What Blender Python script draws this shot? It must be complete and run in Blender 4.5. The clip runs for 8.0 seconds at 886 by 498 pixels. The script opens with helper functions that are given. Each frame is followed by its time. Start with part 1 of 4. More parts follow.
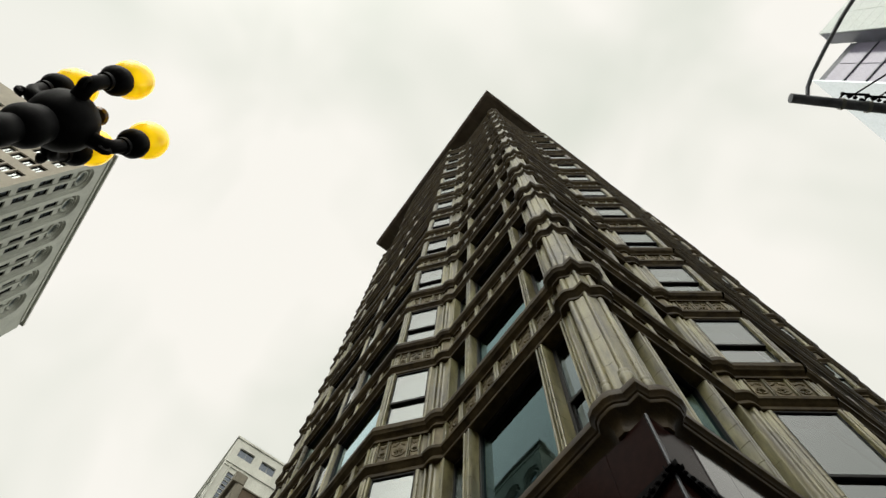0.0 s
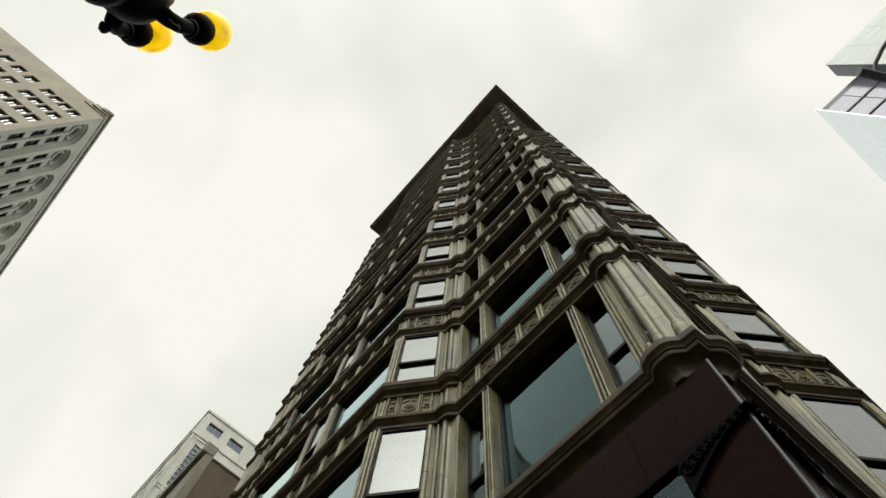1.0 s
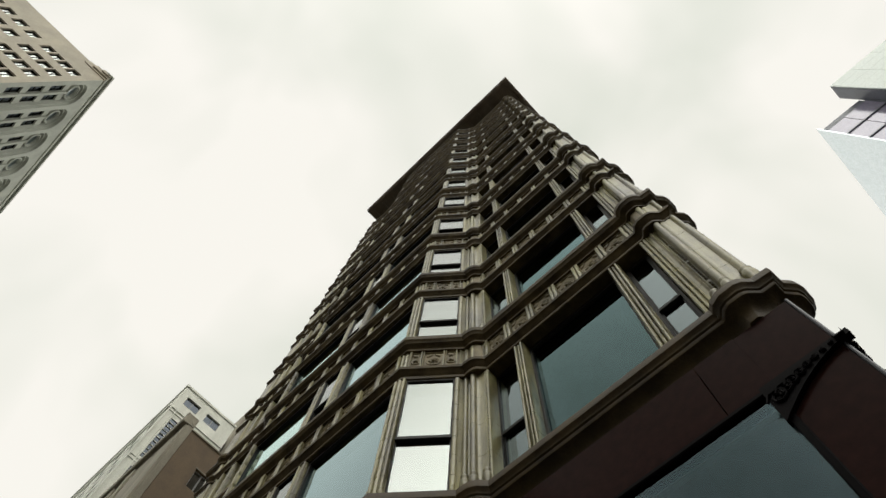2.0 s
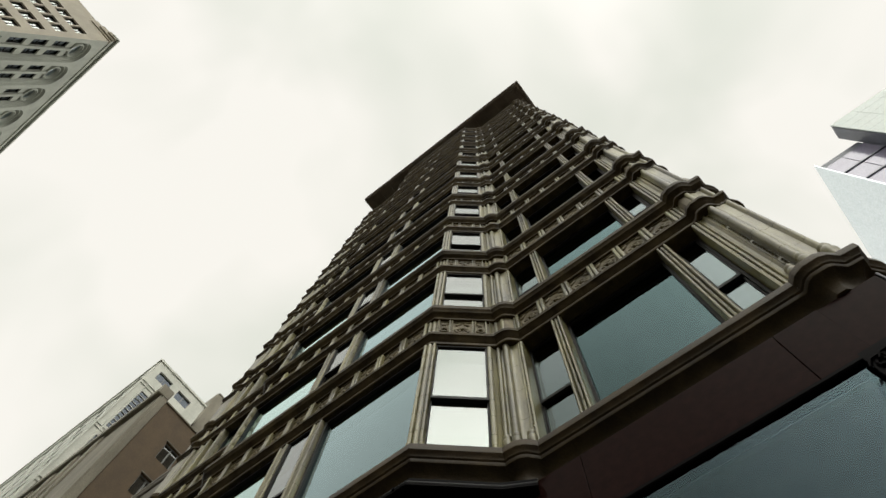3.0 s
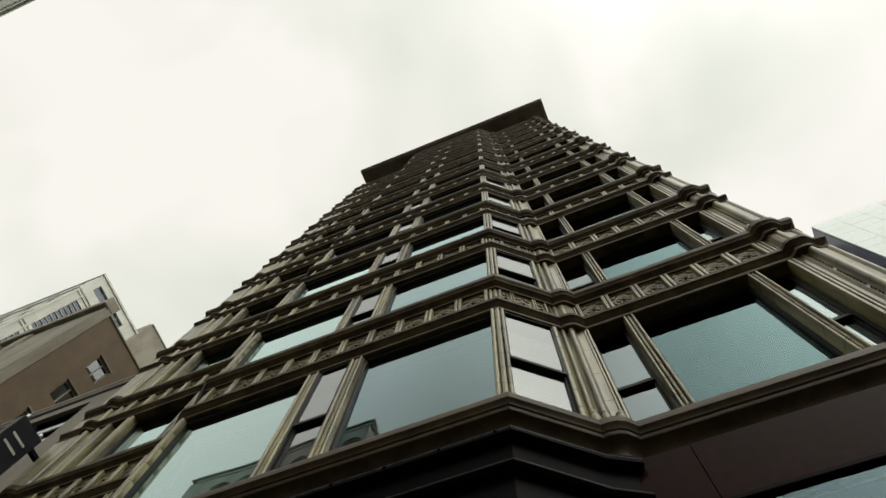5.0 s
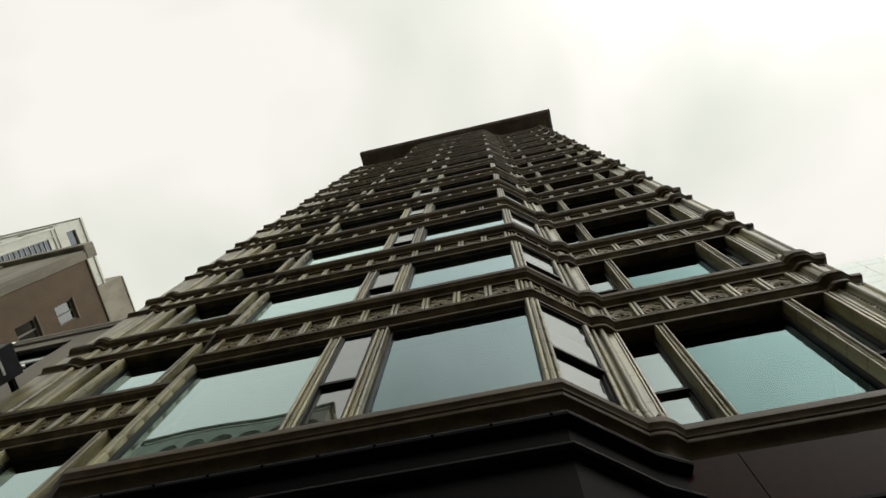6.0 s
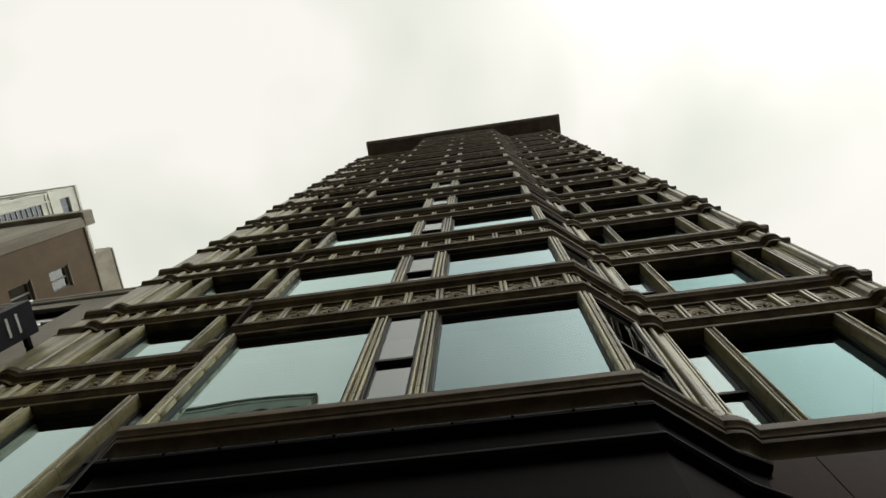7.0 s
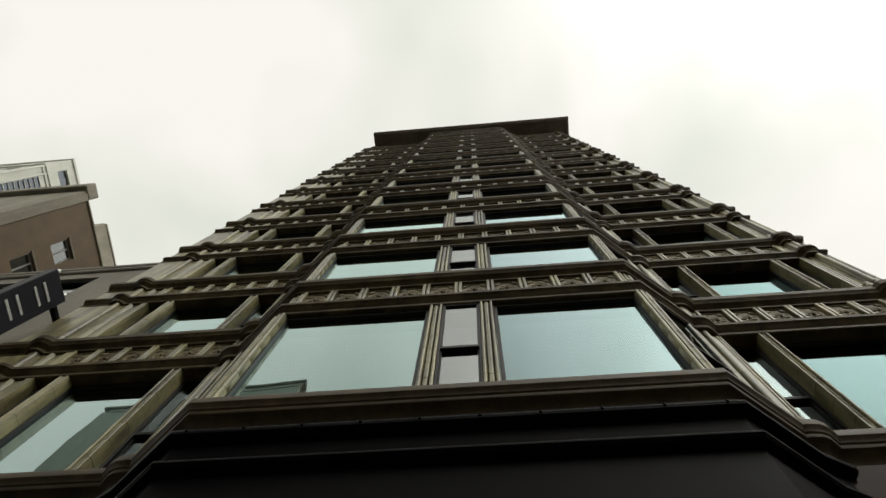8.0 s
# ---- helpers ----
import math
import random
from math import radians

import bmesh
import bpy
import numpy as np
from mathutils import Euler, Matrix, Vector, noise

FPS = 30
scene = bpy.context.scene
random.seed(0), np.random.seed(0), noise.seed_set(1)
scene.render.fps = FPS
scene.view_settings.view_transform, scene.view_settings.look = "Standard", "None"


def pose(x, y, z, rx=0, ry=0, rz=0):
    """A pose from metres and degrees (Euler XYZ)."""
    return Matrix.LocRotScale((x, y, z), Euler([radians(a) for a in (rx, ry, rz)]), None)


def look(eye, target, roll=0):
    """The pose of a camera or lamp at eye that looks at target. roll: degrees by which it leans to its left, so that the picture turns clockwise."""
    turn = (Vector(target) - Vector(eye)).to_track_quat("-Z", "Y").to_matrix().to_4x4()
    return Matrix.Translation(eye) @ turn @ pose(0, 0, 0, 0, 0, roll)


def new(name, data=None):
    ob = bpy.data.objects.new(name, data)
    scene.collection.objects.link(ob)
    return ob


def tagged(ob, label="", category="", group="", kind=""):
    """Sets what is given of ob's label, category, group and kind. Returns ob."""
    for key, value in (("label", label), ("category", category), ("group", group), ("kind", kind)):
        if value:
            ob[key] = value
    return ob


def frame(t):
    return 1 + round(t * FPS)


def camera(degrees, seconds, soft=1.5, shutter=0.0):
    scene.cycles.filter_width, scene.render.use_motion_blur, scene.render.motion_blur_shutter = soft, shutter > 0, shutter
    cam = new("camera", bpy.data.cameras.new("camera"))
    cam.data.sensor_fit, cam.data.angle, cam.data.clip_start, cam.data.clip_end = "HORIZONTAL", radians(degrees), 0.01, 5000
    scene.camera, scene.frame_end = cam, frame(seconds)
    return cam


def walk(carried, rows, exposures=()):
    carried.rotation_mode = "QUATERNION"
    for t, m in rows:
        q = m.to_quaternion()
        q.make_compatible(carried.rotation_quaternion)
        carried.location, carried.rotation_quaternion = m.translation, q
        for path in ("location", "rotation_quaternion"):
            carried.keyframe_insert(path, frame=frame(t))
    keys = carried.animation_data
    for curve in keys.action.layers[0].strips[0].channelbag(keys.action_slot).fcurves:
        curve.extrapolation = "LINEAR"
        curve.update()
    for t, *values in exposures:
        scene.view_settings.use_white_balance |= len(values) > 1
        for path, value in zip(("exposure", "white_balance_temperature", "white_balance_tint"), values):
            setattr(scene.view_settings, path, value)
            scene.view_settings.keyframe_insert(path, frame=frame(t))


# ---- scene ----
cam = camera(71.5, 8.0)
METRES, EYE, TILT, LEAN, TURN = 9.1, 1.6, 0.0, 0.0, -27.5
ROWS = [
    (0.0, 0.0, 0.0, 0.0, -8.4, 73.56, -2.5),
    (0.5, -0.0346, 0.0567, -0.0003, -11.69, 73.72, -2.53),
    (1.0, -0.0718, 0.1094, -0.0012, -14.2, 73.76, -2.61),
    (1.5, -0.1054, 0.1672, -0.004, -16.55, 73.73, -2.61),
    (3.0, -0.2075, 0.3371, -0.0047, -24.75, 74.5, -2.62),
    (3.5, -0.2474, 0.3884, -0.0045, -28.88, 75.03, -2.69),
    (4.0, -0.2822, 0.4377, -0.004, -31.7, 75.16, -2.71),
    (4.5, -0.3209, 0.4813, -0.0037, -35.78, 75.29, -2.77),
    (6.0, -0.4097, 0.6362, -0.0077, -49.58, 75.71, -2.63),
    (6.5, -0.4334, 0.6921, -0.0069, -52.09, 75.79, -2.58),
    (7.0, -0.4611, 0.7454, -0.0079, -54.23, 75.81, -2.53),
    (7.5, -0.4852, 0.8018, -0.0088, -55.94, 75.66, -2.48),
    (8.0, -0.516, 0.8523, -0.0103, -57.68, 75.65, -2.35),
]
walk(cam, [(t, pose(0, 0, EYE, TILT, LEAN, TURN) @ pose(METRES * x, METRES * y, METRES * z, 90 + pitch, roll, yaw)) for t, x, y, z, yaw, pitch, roll in ROWS])

# ---- world and light: a bright overcast sky ----
world = bpy.data.worlds.new("overcast")
scene.world = world
world.use_nodes = True
wn, wl = world.node_tree.nodes, world.node_tree.links
wn.clear()
w_out = wn.new("ShaderNodeOutputWorld")
w_bg = wn.new("ShaderNodeBackground")
w_sky = wn.new("ShaderNodeTexSky")
w_sky.sky_type, w_sky.sun_disc = "NISHITA", False
w_sky.sun_elevation, w_sky.sun_rotation = radians(45), radians(228)
w_cloud_bg = wn.new("ShaderNodeBackground")
w_add = wn.new("ShaderNodeAddShader")
w_co = wn.new("ShaderNodeTexCoord")
w_map = wn.new("ShaderNodeMapping")
w_map.inputs["Scale"].default_value = (1.0, 1.0, 0.45)
w_map.inputs["Location"].default_value = (0.35, 0.1, 0.0)
w_noise = wn.new("ShaderNodeTexNoise")
w_noise.inputs["Scale"].default_value = 2.6
w_noise.inputs["Detail"].default_value = 3
w_noise.inputs["Roughness"].default_value = 0.52
w_noise.inputs["Distortion"].default_value = 0.35
w_ramp = wn.new("ShaderNodeValToRGB")
w_ramp.color_ramp.elements[0].position, w_ramp.color_ramp.elements[0].color = 0.315, (0.815, 0.835, 0.735, 1)
w_ramp.color_ramp.elements[1].position, w_ramp.color_ramp.elements[1].color = 0.58, (1.035, 1.005, 0.925, 1)
wl.new(w_co.outputs["Generated"], w_map.inputs["Vector"])
wl.new(w_map.outputs["Vector"], w_noise.inputs["Vector"])
wl.new(w_noise.outputs["Fac"], w_ramp.inputs["Fac"])
# the veiled sun makes the cloud brighter towards its own side
SUNWARD = Vector((-0.525, -0.473, 0.707))
w_dot = wn.new("ShaderNodeVectorMath")
w_dot.operation = "DOT_PRODUCT"
w_dot.inputs[1].default_value = SUNWARD
w_clip, w_glow, w_gain = (wn.new("ShaderNodeMath") for _ in range(3))
w_clip.operation, w_glow.operation, w_gain.operation = "MAXIMUM", "POWER", "MULTIPLY_ADD"
w_clip.inputs[1].default_value, w_glow.inputs[1].default_value = 0.0, 16.0
w_gain.inputs[1].default_value, w_gain.inputs[2].default_value = 5.0, 0.975
w_tint = wn.new("ShaderNodeVectorMath")
w_tint.operation = "SCALE"
wl.new(w_co.outputs["Generated"], w_dot.inputs[0])
wl.new(w_dot.outputs["Value"], w_clip.inputs[0])
wl.new(w_clip.outputs[0], w_glow.inputs[0])
wl.new(w_glow.outputs[0], w_gain.inputs[0])
wl.new(w_ramp.outputs["Color"], w_tint.inputs[0])
wl.new(w_gain.outputs[0], w_tint.inputs["Scale"])
wl.new(w_tint.outputs["Vector"], w_cloud_bg.inputs["Color"])
wl.new(w_sky.outputs["Color"], w_bg.inputs["Color"])
w_bg.inputs["Strength"].default_value = 0.008
w_cloud_bg.inputs["Strength"].default_value = 0.93
wl.new(w_bg.outputs["Background"], w_add.inputs[0])
wl.new(w_cloud_bg.outputs["Background"], w_add.inputs[1])
wl.new(w_add.outputs["Shader"], w_out.inputs["Surface"])

sun = new("sun", bpy.data.lights.new("sun", "SUN"))
sun.data.energy, sun.data.angle, sun.data.color = 0.5, radians(180), (1.0, 0.96, 0.9)
sun.matrix_world = look(SUNWARD * 90, (0, 0, 0))


# ---- materials ----
def material(name, colour, rough=0.6, metal=0.0, second=None, scale=3.0, grain=40.0, bump=0.15, streak=0.0, ior=1.5, vary=0.0, stain=0.5, spec=0.5):
    """A surface with broad stains, fine grain, a little relief and, if asked, runs of dirt down the wall."""
    m = bpy.data.materials.new(name)
    m.use_nodes = True
    n, l = m.node_tree.nodes, m.node_tree.links
    b = n["Principled BSDF"]
    b.inputs["Metallic"].default_value = metal
    b.inputs["IOR"].default_value = ior
    b.inputs["Specular IOR Level"].default_value = spec
    second = second or tuple(c * 0.6 for c in colour)
    geo = n.new("ShaderNodeNewGeometry")
    broad, fine = n.new("ShaderNodeTexNoise"), n.new("ShaderNodeTexNoise")
    broad.inputs["Scale"].default_value, broad.inputs["Detail"].default_value, broad.inputs["Roughness"].default_value = scale, 6, 0.62
    fine.inputs["Scale"].default_value, fine.inputs["Detail"].default_value = grain, 3
    if streak:
        st = n.new("ShaderNodeMapping")
        st.inputs["Scale"].default_value = (1.0, 1.0, 1.0 / (1.0 + streak))
        l.new(geo.outputs["Position"], st.inputs["Vector"])
        l.new(st.outputs["Vector"], broad.inputs["Vector"])
    else:
        l.new(geo.outputs["Position"], broad.inputs["Vector"])
    l.new(geo.outputs["Position"], fine.inputs["Vector"])
    ramp = n.new("ShaderNodeMapRange")
    ramp.inputs["From Min"].default_value, ramp.inputs["From Max"].default_value = 0.36, 0.66
    l.new(broad.outputs["Fac"], ramp.inputs["Value"])
    mix = n.new("ShaderNodeMix")
    mix.data_type = "RGBA"
    mix.inputs["A"].default_value, mix.inputs["B"].default_value = (*second, 1), (*colour, 1)
    l.new(ramp.outputs["Result"], mix.inputs["Factor"])
    last = mix.outputs["Result"]
    g = n.new("ShaderNodeMapRange")
    g.inputs["From Min"].default_value, g.inputs["From Max"].default_value = 0.3, 0.7
    g.inputs["To Min"].default_value, g.inputs["To Max"].default_value = 1.0 - 0.25 * stain, 1.0 + 0.2 * stain
    l.new(fine.outputs["Fac"], g.inputs["Value"])
    val = g.outputs["Result"]
    if vary:
        info = n.new("ShaderNodeObjectInfo")
        v = n.new("ShaderNodeMapRange")
        v.inputs["To Min"].default_value, v.inputs["To Max"].default_value = 1.0 - vary, 1.0 + vary
        l.new(info.outputs["Random"], v.inputs["Value"])
        mu = n.new("ShaderNodeMath")
        mu.operation = "MULTIPLY"
        l.new(val, mu.inputs[0])
        l.new(v.outputs["Result"], mu.inputs[1])
        val = mu.outputs[0]
    hsv = n.new("ShaderNodeHueSaturation")
    l.new(last, hsv.inputs["Color"])
    l.new(val, hsv.inputs["Value"])
    l.new(hsv.outputs["Color"], b.inputs["Base Color"])
    r = n.new("ShaderNodeMapRange")
    r.inputs["To Min"].default_value, r.inputs["To Max"].default_value = max(0.02, rough * 0.8), min(1.0, rough * 1.25)
    l.new(broad.outputs["Fac"], r.inputs["Value"])
    l.new(r.outputs["Result"], b.inputs["Roughness"])
    if bump:
        bp = n.new("ShaderNodeBump")
        bp.inputs["Strength"].default_value, bp.inputs["Distance"].default_value = bump, 0.01
        l.new(fine.outputs["Fac"], bp.inputs["Height"])
        l.new(bp.outputs["Normal"], b.inputs["Normal"])
    return m


def window_glass(name, ior, tint, sheen, rough=0.008, wave=0.02, gloss_gain=(1.0, 0.0)):
    """A pane: Fresnel gloss over a tinted clear sheet, with a slight waviness."""
    m = bpy.data.materials.new(name)
    m.use_nodes = True
    n, l = m.node_tree.nodes, m.node_tree.links
    n.clear()
    out, mixs, gl, tr = (n.new("ShaderNode" + k) for k in ("OutputMaterial", "MixShader", "BsdfGlossy", "BsdfTransparent"))
    fr, ns, geo = (n.new("ShaderNode" + k) for k in ("Fresnel", "TexNoise", "NewGeometry"))
    lean, add, unit = (n.new("ShaderNodeVectorMath") for _ in range(3))
    lean.operation, add.operation, unit.operation = "MULTIPLY_ADD", "ADD", "NORMALIZE"
    lean.inputs[1].default_value, lean.inputs[2].default_value = (0.2 * wave,) * 3, (-0.1 * wave,) * 3
    fr.inputs["IOR"].default_value = ior
    gl.inputs["Roughness"].default_value = rough
    gl.inputs["Color"].default_value = (*sheen, 1)
    tr.inputs["Color"].default_value = (*tint, 1)
    ns.inputs["Scale"].default_value, ns.inputs["Detail"].default_value = 0.9, 0.0
    l.new(geo.outputs["Position"], ns.inputs["Vector"])
    l.new(ns.outputs["Color"], lean.inputs[0])
    l.new(lean.outputs["Vector"], add.inputs[0])
    l.new(geo.outputs["Normal"], add.inputs[1])
    l.new(add.outputs["Vector"], unit.inputs[0])
    l.new(unit.outputs["Vector"], gl.inputs["Normal"])
    gloss_fac = n.new("ShaderNodeMath")
    gloss_fac.operation, gloss_fac.use_clamp = "MULTIPLY_ADD", True
    gloss_fac.inputs[1].default_value, gloss_fac.inputs[2].default_value = gloss_gain
    l.new(fr.outputs["Fac"], gloss_fac.inputs[0])
    l.new(gloss_fac.outputs[0], mixs.inputs["Fac"])
    l.new(tr.outputs["BSDF"], mixs.inputs[1])
    l.new(gl.outputs["BSDF"], mixs.inputs[2])
    l.new(mixs.outputs["Shader"], out.inputs["Surface"])
    return m


terracotta = material("glazed_terracotta", (0.295, 0.268, 0.13), 0.36, 0, (0.06, 0.05, 0.021), 3.2, 60, 0.2, 4.5, vary=0.10, spec=0.6)
# courses: soot, plus the shade under the mouldings darkened into the colour
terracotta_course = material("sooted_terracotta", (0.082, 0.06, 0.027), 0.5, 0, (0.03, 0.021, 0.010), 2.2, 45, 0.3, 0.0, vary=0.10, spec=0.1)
# foot: the shade of its cove is put into a darker brown all over
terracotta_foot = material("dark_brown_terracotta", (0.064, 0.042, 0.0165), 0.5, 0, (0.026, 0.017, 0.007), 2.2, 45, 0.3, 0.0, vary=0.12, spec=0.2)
terracotta_panel = material("moulded_terracotta", (0.19, 0.153, 0.08), 0.5, 0, (0.075, 0.058, 0.028), 3.0, 50, 0.3, 1.0, vary=0.12, spec=0.25)
bead_metal = material("worn_black_metal", (0.03, 0.03, 0.034), 0.35, 0.3, (0.015, 0.015, 0.017), 5, 60, 0.1)
cornice_brown = material("brown_cornice_paint", (0.175, 0.14, 0.11), 0.7, 0, (0.115, 0.092, 0.073), 0.8, 30, 0.1, spec=0.2)
black_glass = material("black_polished_panel", (0.02, 0.018, 0.02), 0.07, 0, (0.014, 0.013, 0.014), 4, 120, 0.01)
sash_paint = material("dark_sash_paint", (0.014, 0.013, 0.012), 0.45, 0, None, 4, 90, 0.05, spec=0.15)
bronze = material("black_bronze", (0.0035, 0.0028, 0.0034), 0.4, 0.0, (0.0022, 0.0018, 0.0022), 3, 60, 0.1, spec=0.02)
granite = material("polished_brown_granite", (0.021, 0.0085, 0.007), 0.14, 0, (0.0145, 0.006, 0.005), 9, 220, 0.02, vary=0.06, ior=1.15, spec=0.14)
# same plate glass three times, its reflected sky set brighter or weaker by hand
plate = window_glass("coated_plate_glass", 1.7, (0.30, 0.46, 0.47), (0.76, 0.975, 0.95), wave=0.03, gloss_gain=(1.35, 0.17))
bay_plate = window_glass("plate_glass", 1.5, (0.28, 0.42, 0.46), (0.74, 0.96, 1.0), wave=0.03, gloss_gain=(1.6, 0.03))
clear_plate = window_glass("clear_plate_glass", 1.5, (0.28, 0.42, 0.46), (0.65, 0.96, 1.0), wave=0.03, gloss_gain=(1.0, 0.0))
sash_glass = window_glass("sash_glass", 2.75, (0.45, 0.48, 0.47), (0.93, 0.98, 0.97), wave=0.04)
grey_glass = window_glass("grey_glass", 1.75, (0.4, 0.43, 0.46), (0.8, 0.945, 0.97), wave=0.04, gloss_gain=(1.2, 0.01))
shop_glass = window_glass("shop_glass", 1.5, (0.4, 0.52, 0.6), (0.65, 0.9, 1.0), wave=0.02)
far_glass = window_glass("far_glass", 1.6, (0.3, 0.34, 0.4), (0.8, 0.9, 1.0), wave=0.08, gloss_gain=(0.55, 0.0))
blue_glass = window_glass("blue_grey_glass", 1.7, (0.4, 0.44, 0.5), (0.78, 0.88, 1.0), wave=0.08, gloss_gain=(1.4, 0.05))
pale_frame = material("grey_window_paint", (0.25, 0.26, 0.25), 0.5, 0, None, 4, 60, 0.05)
interior = material("office_interior", (0.16, 0.16, 0.15), 0.8, 0, None, 1.0, 20, 0.0)
brick_party = material("grey_party_brick", (0.24, 0.2, 0.16), 0.8, 0, None, 1.2, 30, 0.3, 1.0)
asphalt = material("asphalt", (0.05, 0.05, 0.05), 0.85, 0, None, 1.5, 200, 0.4)
concrete = material("pavement_concrete", (0.13, 0.123, 0.11), 0.8, 0, None, 1.5, 120, 0.3, vary=0.06)
limestone = material("buff_limestone", (0.44, 0.40, 0.315), 0.75, 0, (0.33, 0.30, 0.24), 0.5, 14, 0.2, 1.0)
grey_stone = material("grey_green_stone", (0.47, 0.49, 0.43), 0.7, 0, (0.34, 0.355, 0.31), 0.4, 14, 0.2, 1.0)
brown_brick = material("brown_brick", (0.15, 0.108, 0.066), 0.85, 0, (0.105, 0.076, 0.048), 0.7, 16, 0.3, 0.5)
tan_stone = material("weathered_tan_stone", (0.27, 0.25, 0.195), 0.75, 0, (0.165, 0.15, 0.112), 0.6, 14, 0.3, 2.0)
shop_stone = material("grey_brown_stone", (0.2, 0.18, 0.145), 0.75, 0, (0.14, 0.125, 0.1), 0.7, 16, 0.3, 1.0)
pale_stone = material("pale_grey_stone", (0.64, 0.65, 0.58), 0.7, 0, (0.48, 0.49, 0.43), 0.4, 12, 0.2, 2.0)
pale_panel = material("pale_green_panel", (0.62, 0.68, 0.66), 0.45, 0.0, (0.57, 0.63, 0.61), 0.25, 8, 0.05)
blue_panel = material("pale_blue_glass_panel", (0.78, 0.86, 0.91), 0.2, 0.6, (0.74, 0.83, 0.88), 0.3, 6, 0.03)
slate_soffit = material("slate_blue_metal", (0.10, 0.11, 0.14), 0.45, 0.2, None, 0.5, 10, 0.05)
lilac_glass = material("lilac_coated_glass", (0.25, 0.235, 0.31), 0.12, 0.2, (0.22, 0.205, 0.28), 0.5, 6, 0.0)
iron = material("black_cast_iron", (0.008, 0.008, 0.0095), 0.5, 0.0, (0.004, 0.004, 0.005), 6, 120, 0.12, spec=0.06)
grey_steel = material("dark_grey_steel", (0.25, 0.265, 0.29), 0.5, 0.1, None, 5, 80, 0.08)
edge_steel = material("polished_steel_edge", (0.04, 0.042, 0.05), 0.3, 0.6, (0.025, 0.027, 0.03), 6, 80, 0.06, 4.0)
strap_steel = material("pale_steel_strap", (0.5, 0.5, 0.47), 0.4, 0.8, None, 10, 80, 0.05)
sign_black = material("black_sign_panel", (0.012, 0.012, 0.018), 0.5, 0, None, 3, 60, 0.05, spec=0.15)
sign_white = material("dull_white_lettering", (0.5, 0.5, 0.48), 0.5, 0, None, 8, 60, 0.05)


def amber_glass():
    m = bpy.data.materials.new("amber_globe_glass")
    m.use_nodes = True
    n, l = m.node_tree.nodes, m.node_tree.links
    b = n["Principled BSDF"]
    b.inputs["Base Color"].default_value = (0.95, 0.6, 0.01, 1)
    b.inputs["Roughness"].default_value = 0.25
    b.inputs["Emission Color"].default_value = (1.0, 0.62, 0.006, 1)
    geo, ns, mr = (n.new("ShaderNode" + k) for k in ("NewGeometry", "TexNoise", "MapRange"))
    ns.inputs["Scale"].default_value, ns.inputs["Detail"].default_value = 7, 2
    mr.inputs["From Min"].default_value, mr.inputs["From Max"].default_value = 0.35, 0.7
    mr.inputs["To Min"].default_value, mr.inputs["To Max"].default_value = 0.55, 0.95
    l.new(geo.outputs["Position"], ns.inputs["Vector"])
    l.new(ns.outputs["Fac"], mr.inputs["Value"])
    l.new(mr.outputs["Result"], b.inputs["Emission Strength"])
    return m


amber = amber_glass()


# ---- mesh helpers ----
def to_mesh(name, bm, mat, smooth=35):
    bmesh.ops.recalc_face_normals(bm, faces=bm.faces)
    me = bpy.data.meshes.new(name)
    if smooth:
        for f in bm.faces:
            f.smooth = True
    bm.to_mesh(me)
    bm.free()
    if smooth:
        me.set_sharp_from_angle(angle=radians(smooth))
    me.materials.append(mat)
    return me


def put(name, me, parent=None, m=None, label=""):
    ob = new(name, me)
    ob.parent = parent
    if m is not None:
        ob.matrix_basis = m
    return tagged(ob, label)


def part(name, bm, mat, parent, label="", smooth=35):
    return put(name, to_mesh(name, bm, mat, smooth), parent, None, label)


def thing(name, label, category, group="", kind="", at=(0, 0, 0)):
    ob = new(name)
    ob.location = at
    return tagged(ob, label, category, group, kind)


def box(bm, a, b, bevel=0.0):
    """An axis-aligned box from corner a to corner b, with chamfered edges if asked."""
    c = [(p + q) / 2 for p, q in zip(a, b)]
    s = [abs(q - p) for p, q in zip(a, b)]
    made = bmesh.ops.create_cube(bm, size=1.0, matrix=Matrix.Translation(c) @ Matrix.Diagonal((*s, 1)))
    if bevel:
        edges = list({e for v in made["verts"] for e in v.link_edges})
        bmesh.ops.bevel(bm, geom=edges, offset=bevel, segments=1, affect="EDGES")


def rings(bm, loops, closed=True, cap=False):
    """Skin between rings of points; closed: each ring joins its own end."""
    vs = [[bm.verts.new(p) for p in ring] for ring in loops]
    n = len(vs[0])
    for a, b in zip(vs, vs[1:]):
        for i in range(n if closed else n - 1):
            j = (i + 1) % n
            bm.faces.new((a[i], a[j], b[j], b[i]))
    if cap:
        bm.faces.new(vs[0])
        bm.faces.new(list(reversed(vs[-1])))
    return vs


def lathe(bm, profile, at=(0, 0, 0), seg=20):
    """A turned form about a vertical axis from (radius, height) pairs."""
    x, y, z = at
    rings(bm, [[(x + r * math.cos(2 * math.pi * i / seg), y + r * math.sin(2 * math.pi * i / seg), z + h) for i in range(seg)] for r, h in profile], True, True)


def tube(bm, pts, r, seg=10):
    """A round bar along points; r: one radius or one for each point."""
    pts = [Vector(p) for p in pts]
    rr = r if isinstance(r, (list, tuple)) else [r] * len(pts)
    loops, side = [], None
    for i, p in enumerate(pts):
        d = (pts[min(i + 1, len(pts) - 1)] - pts[max(i - 1, 0)]).normalized()
        side = d.orthogonal().normalized() if side is None else (side - d * side.dot(d)).normalized()
        up = d.cross(side)
        loops.append([p + rr[i] * (math.cos(2 * math.pi * k / seg) * side + math.sin(2 * math.pi * k / seg) * up) for k in range(seg)])
    rings(bm, loops, True, True)


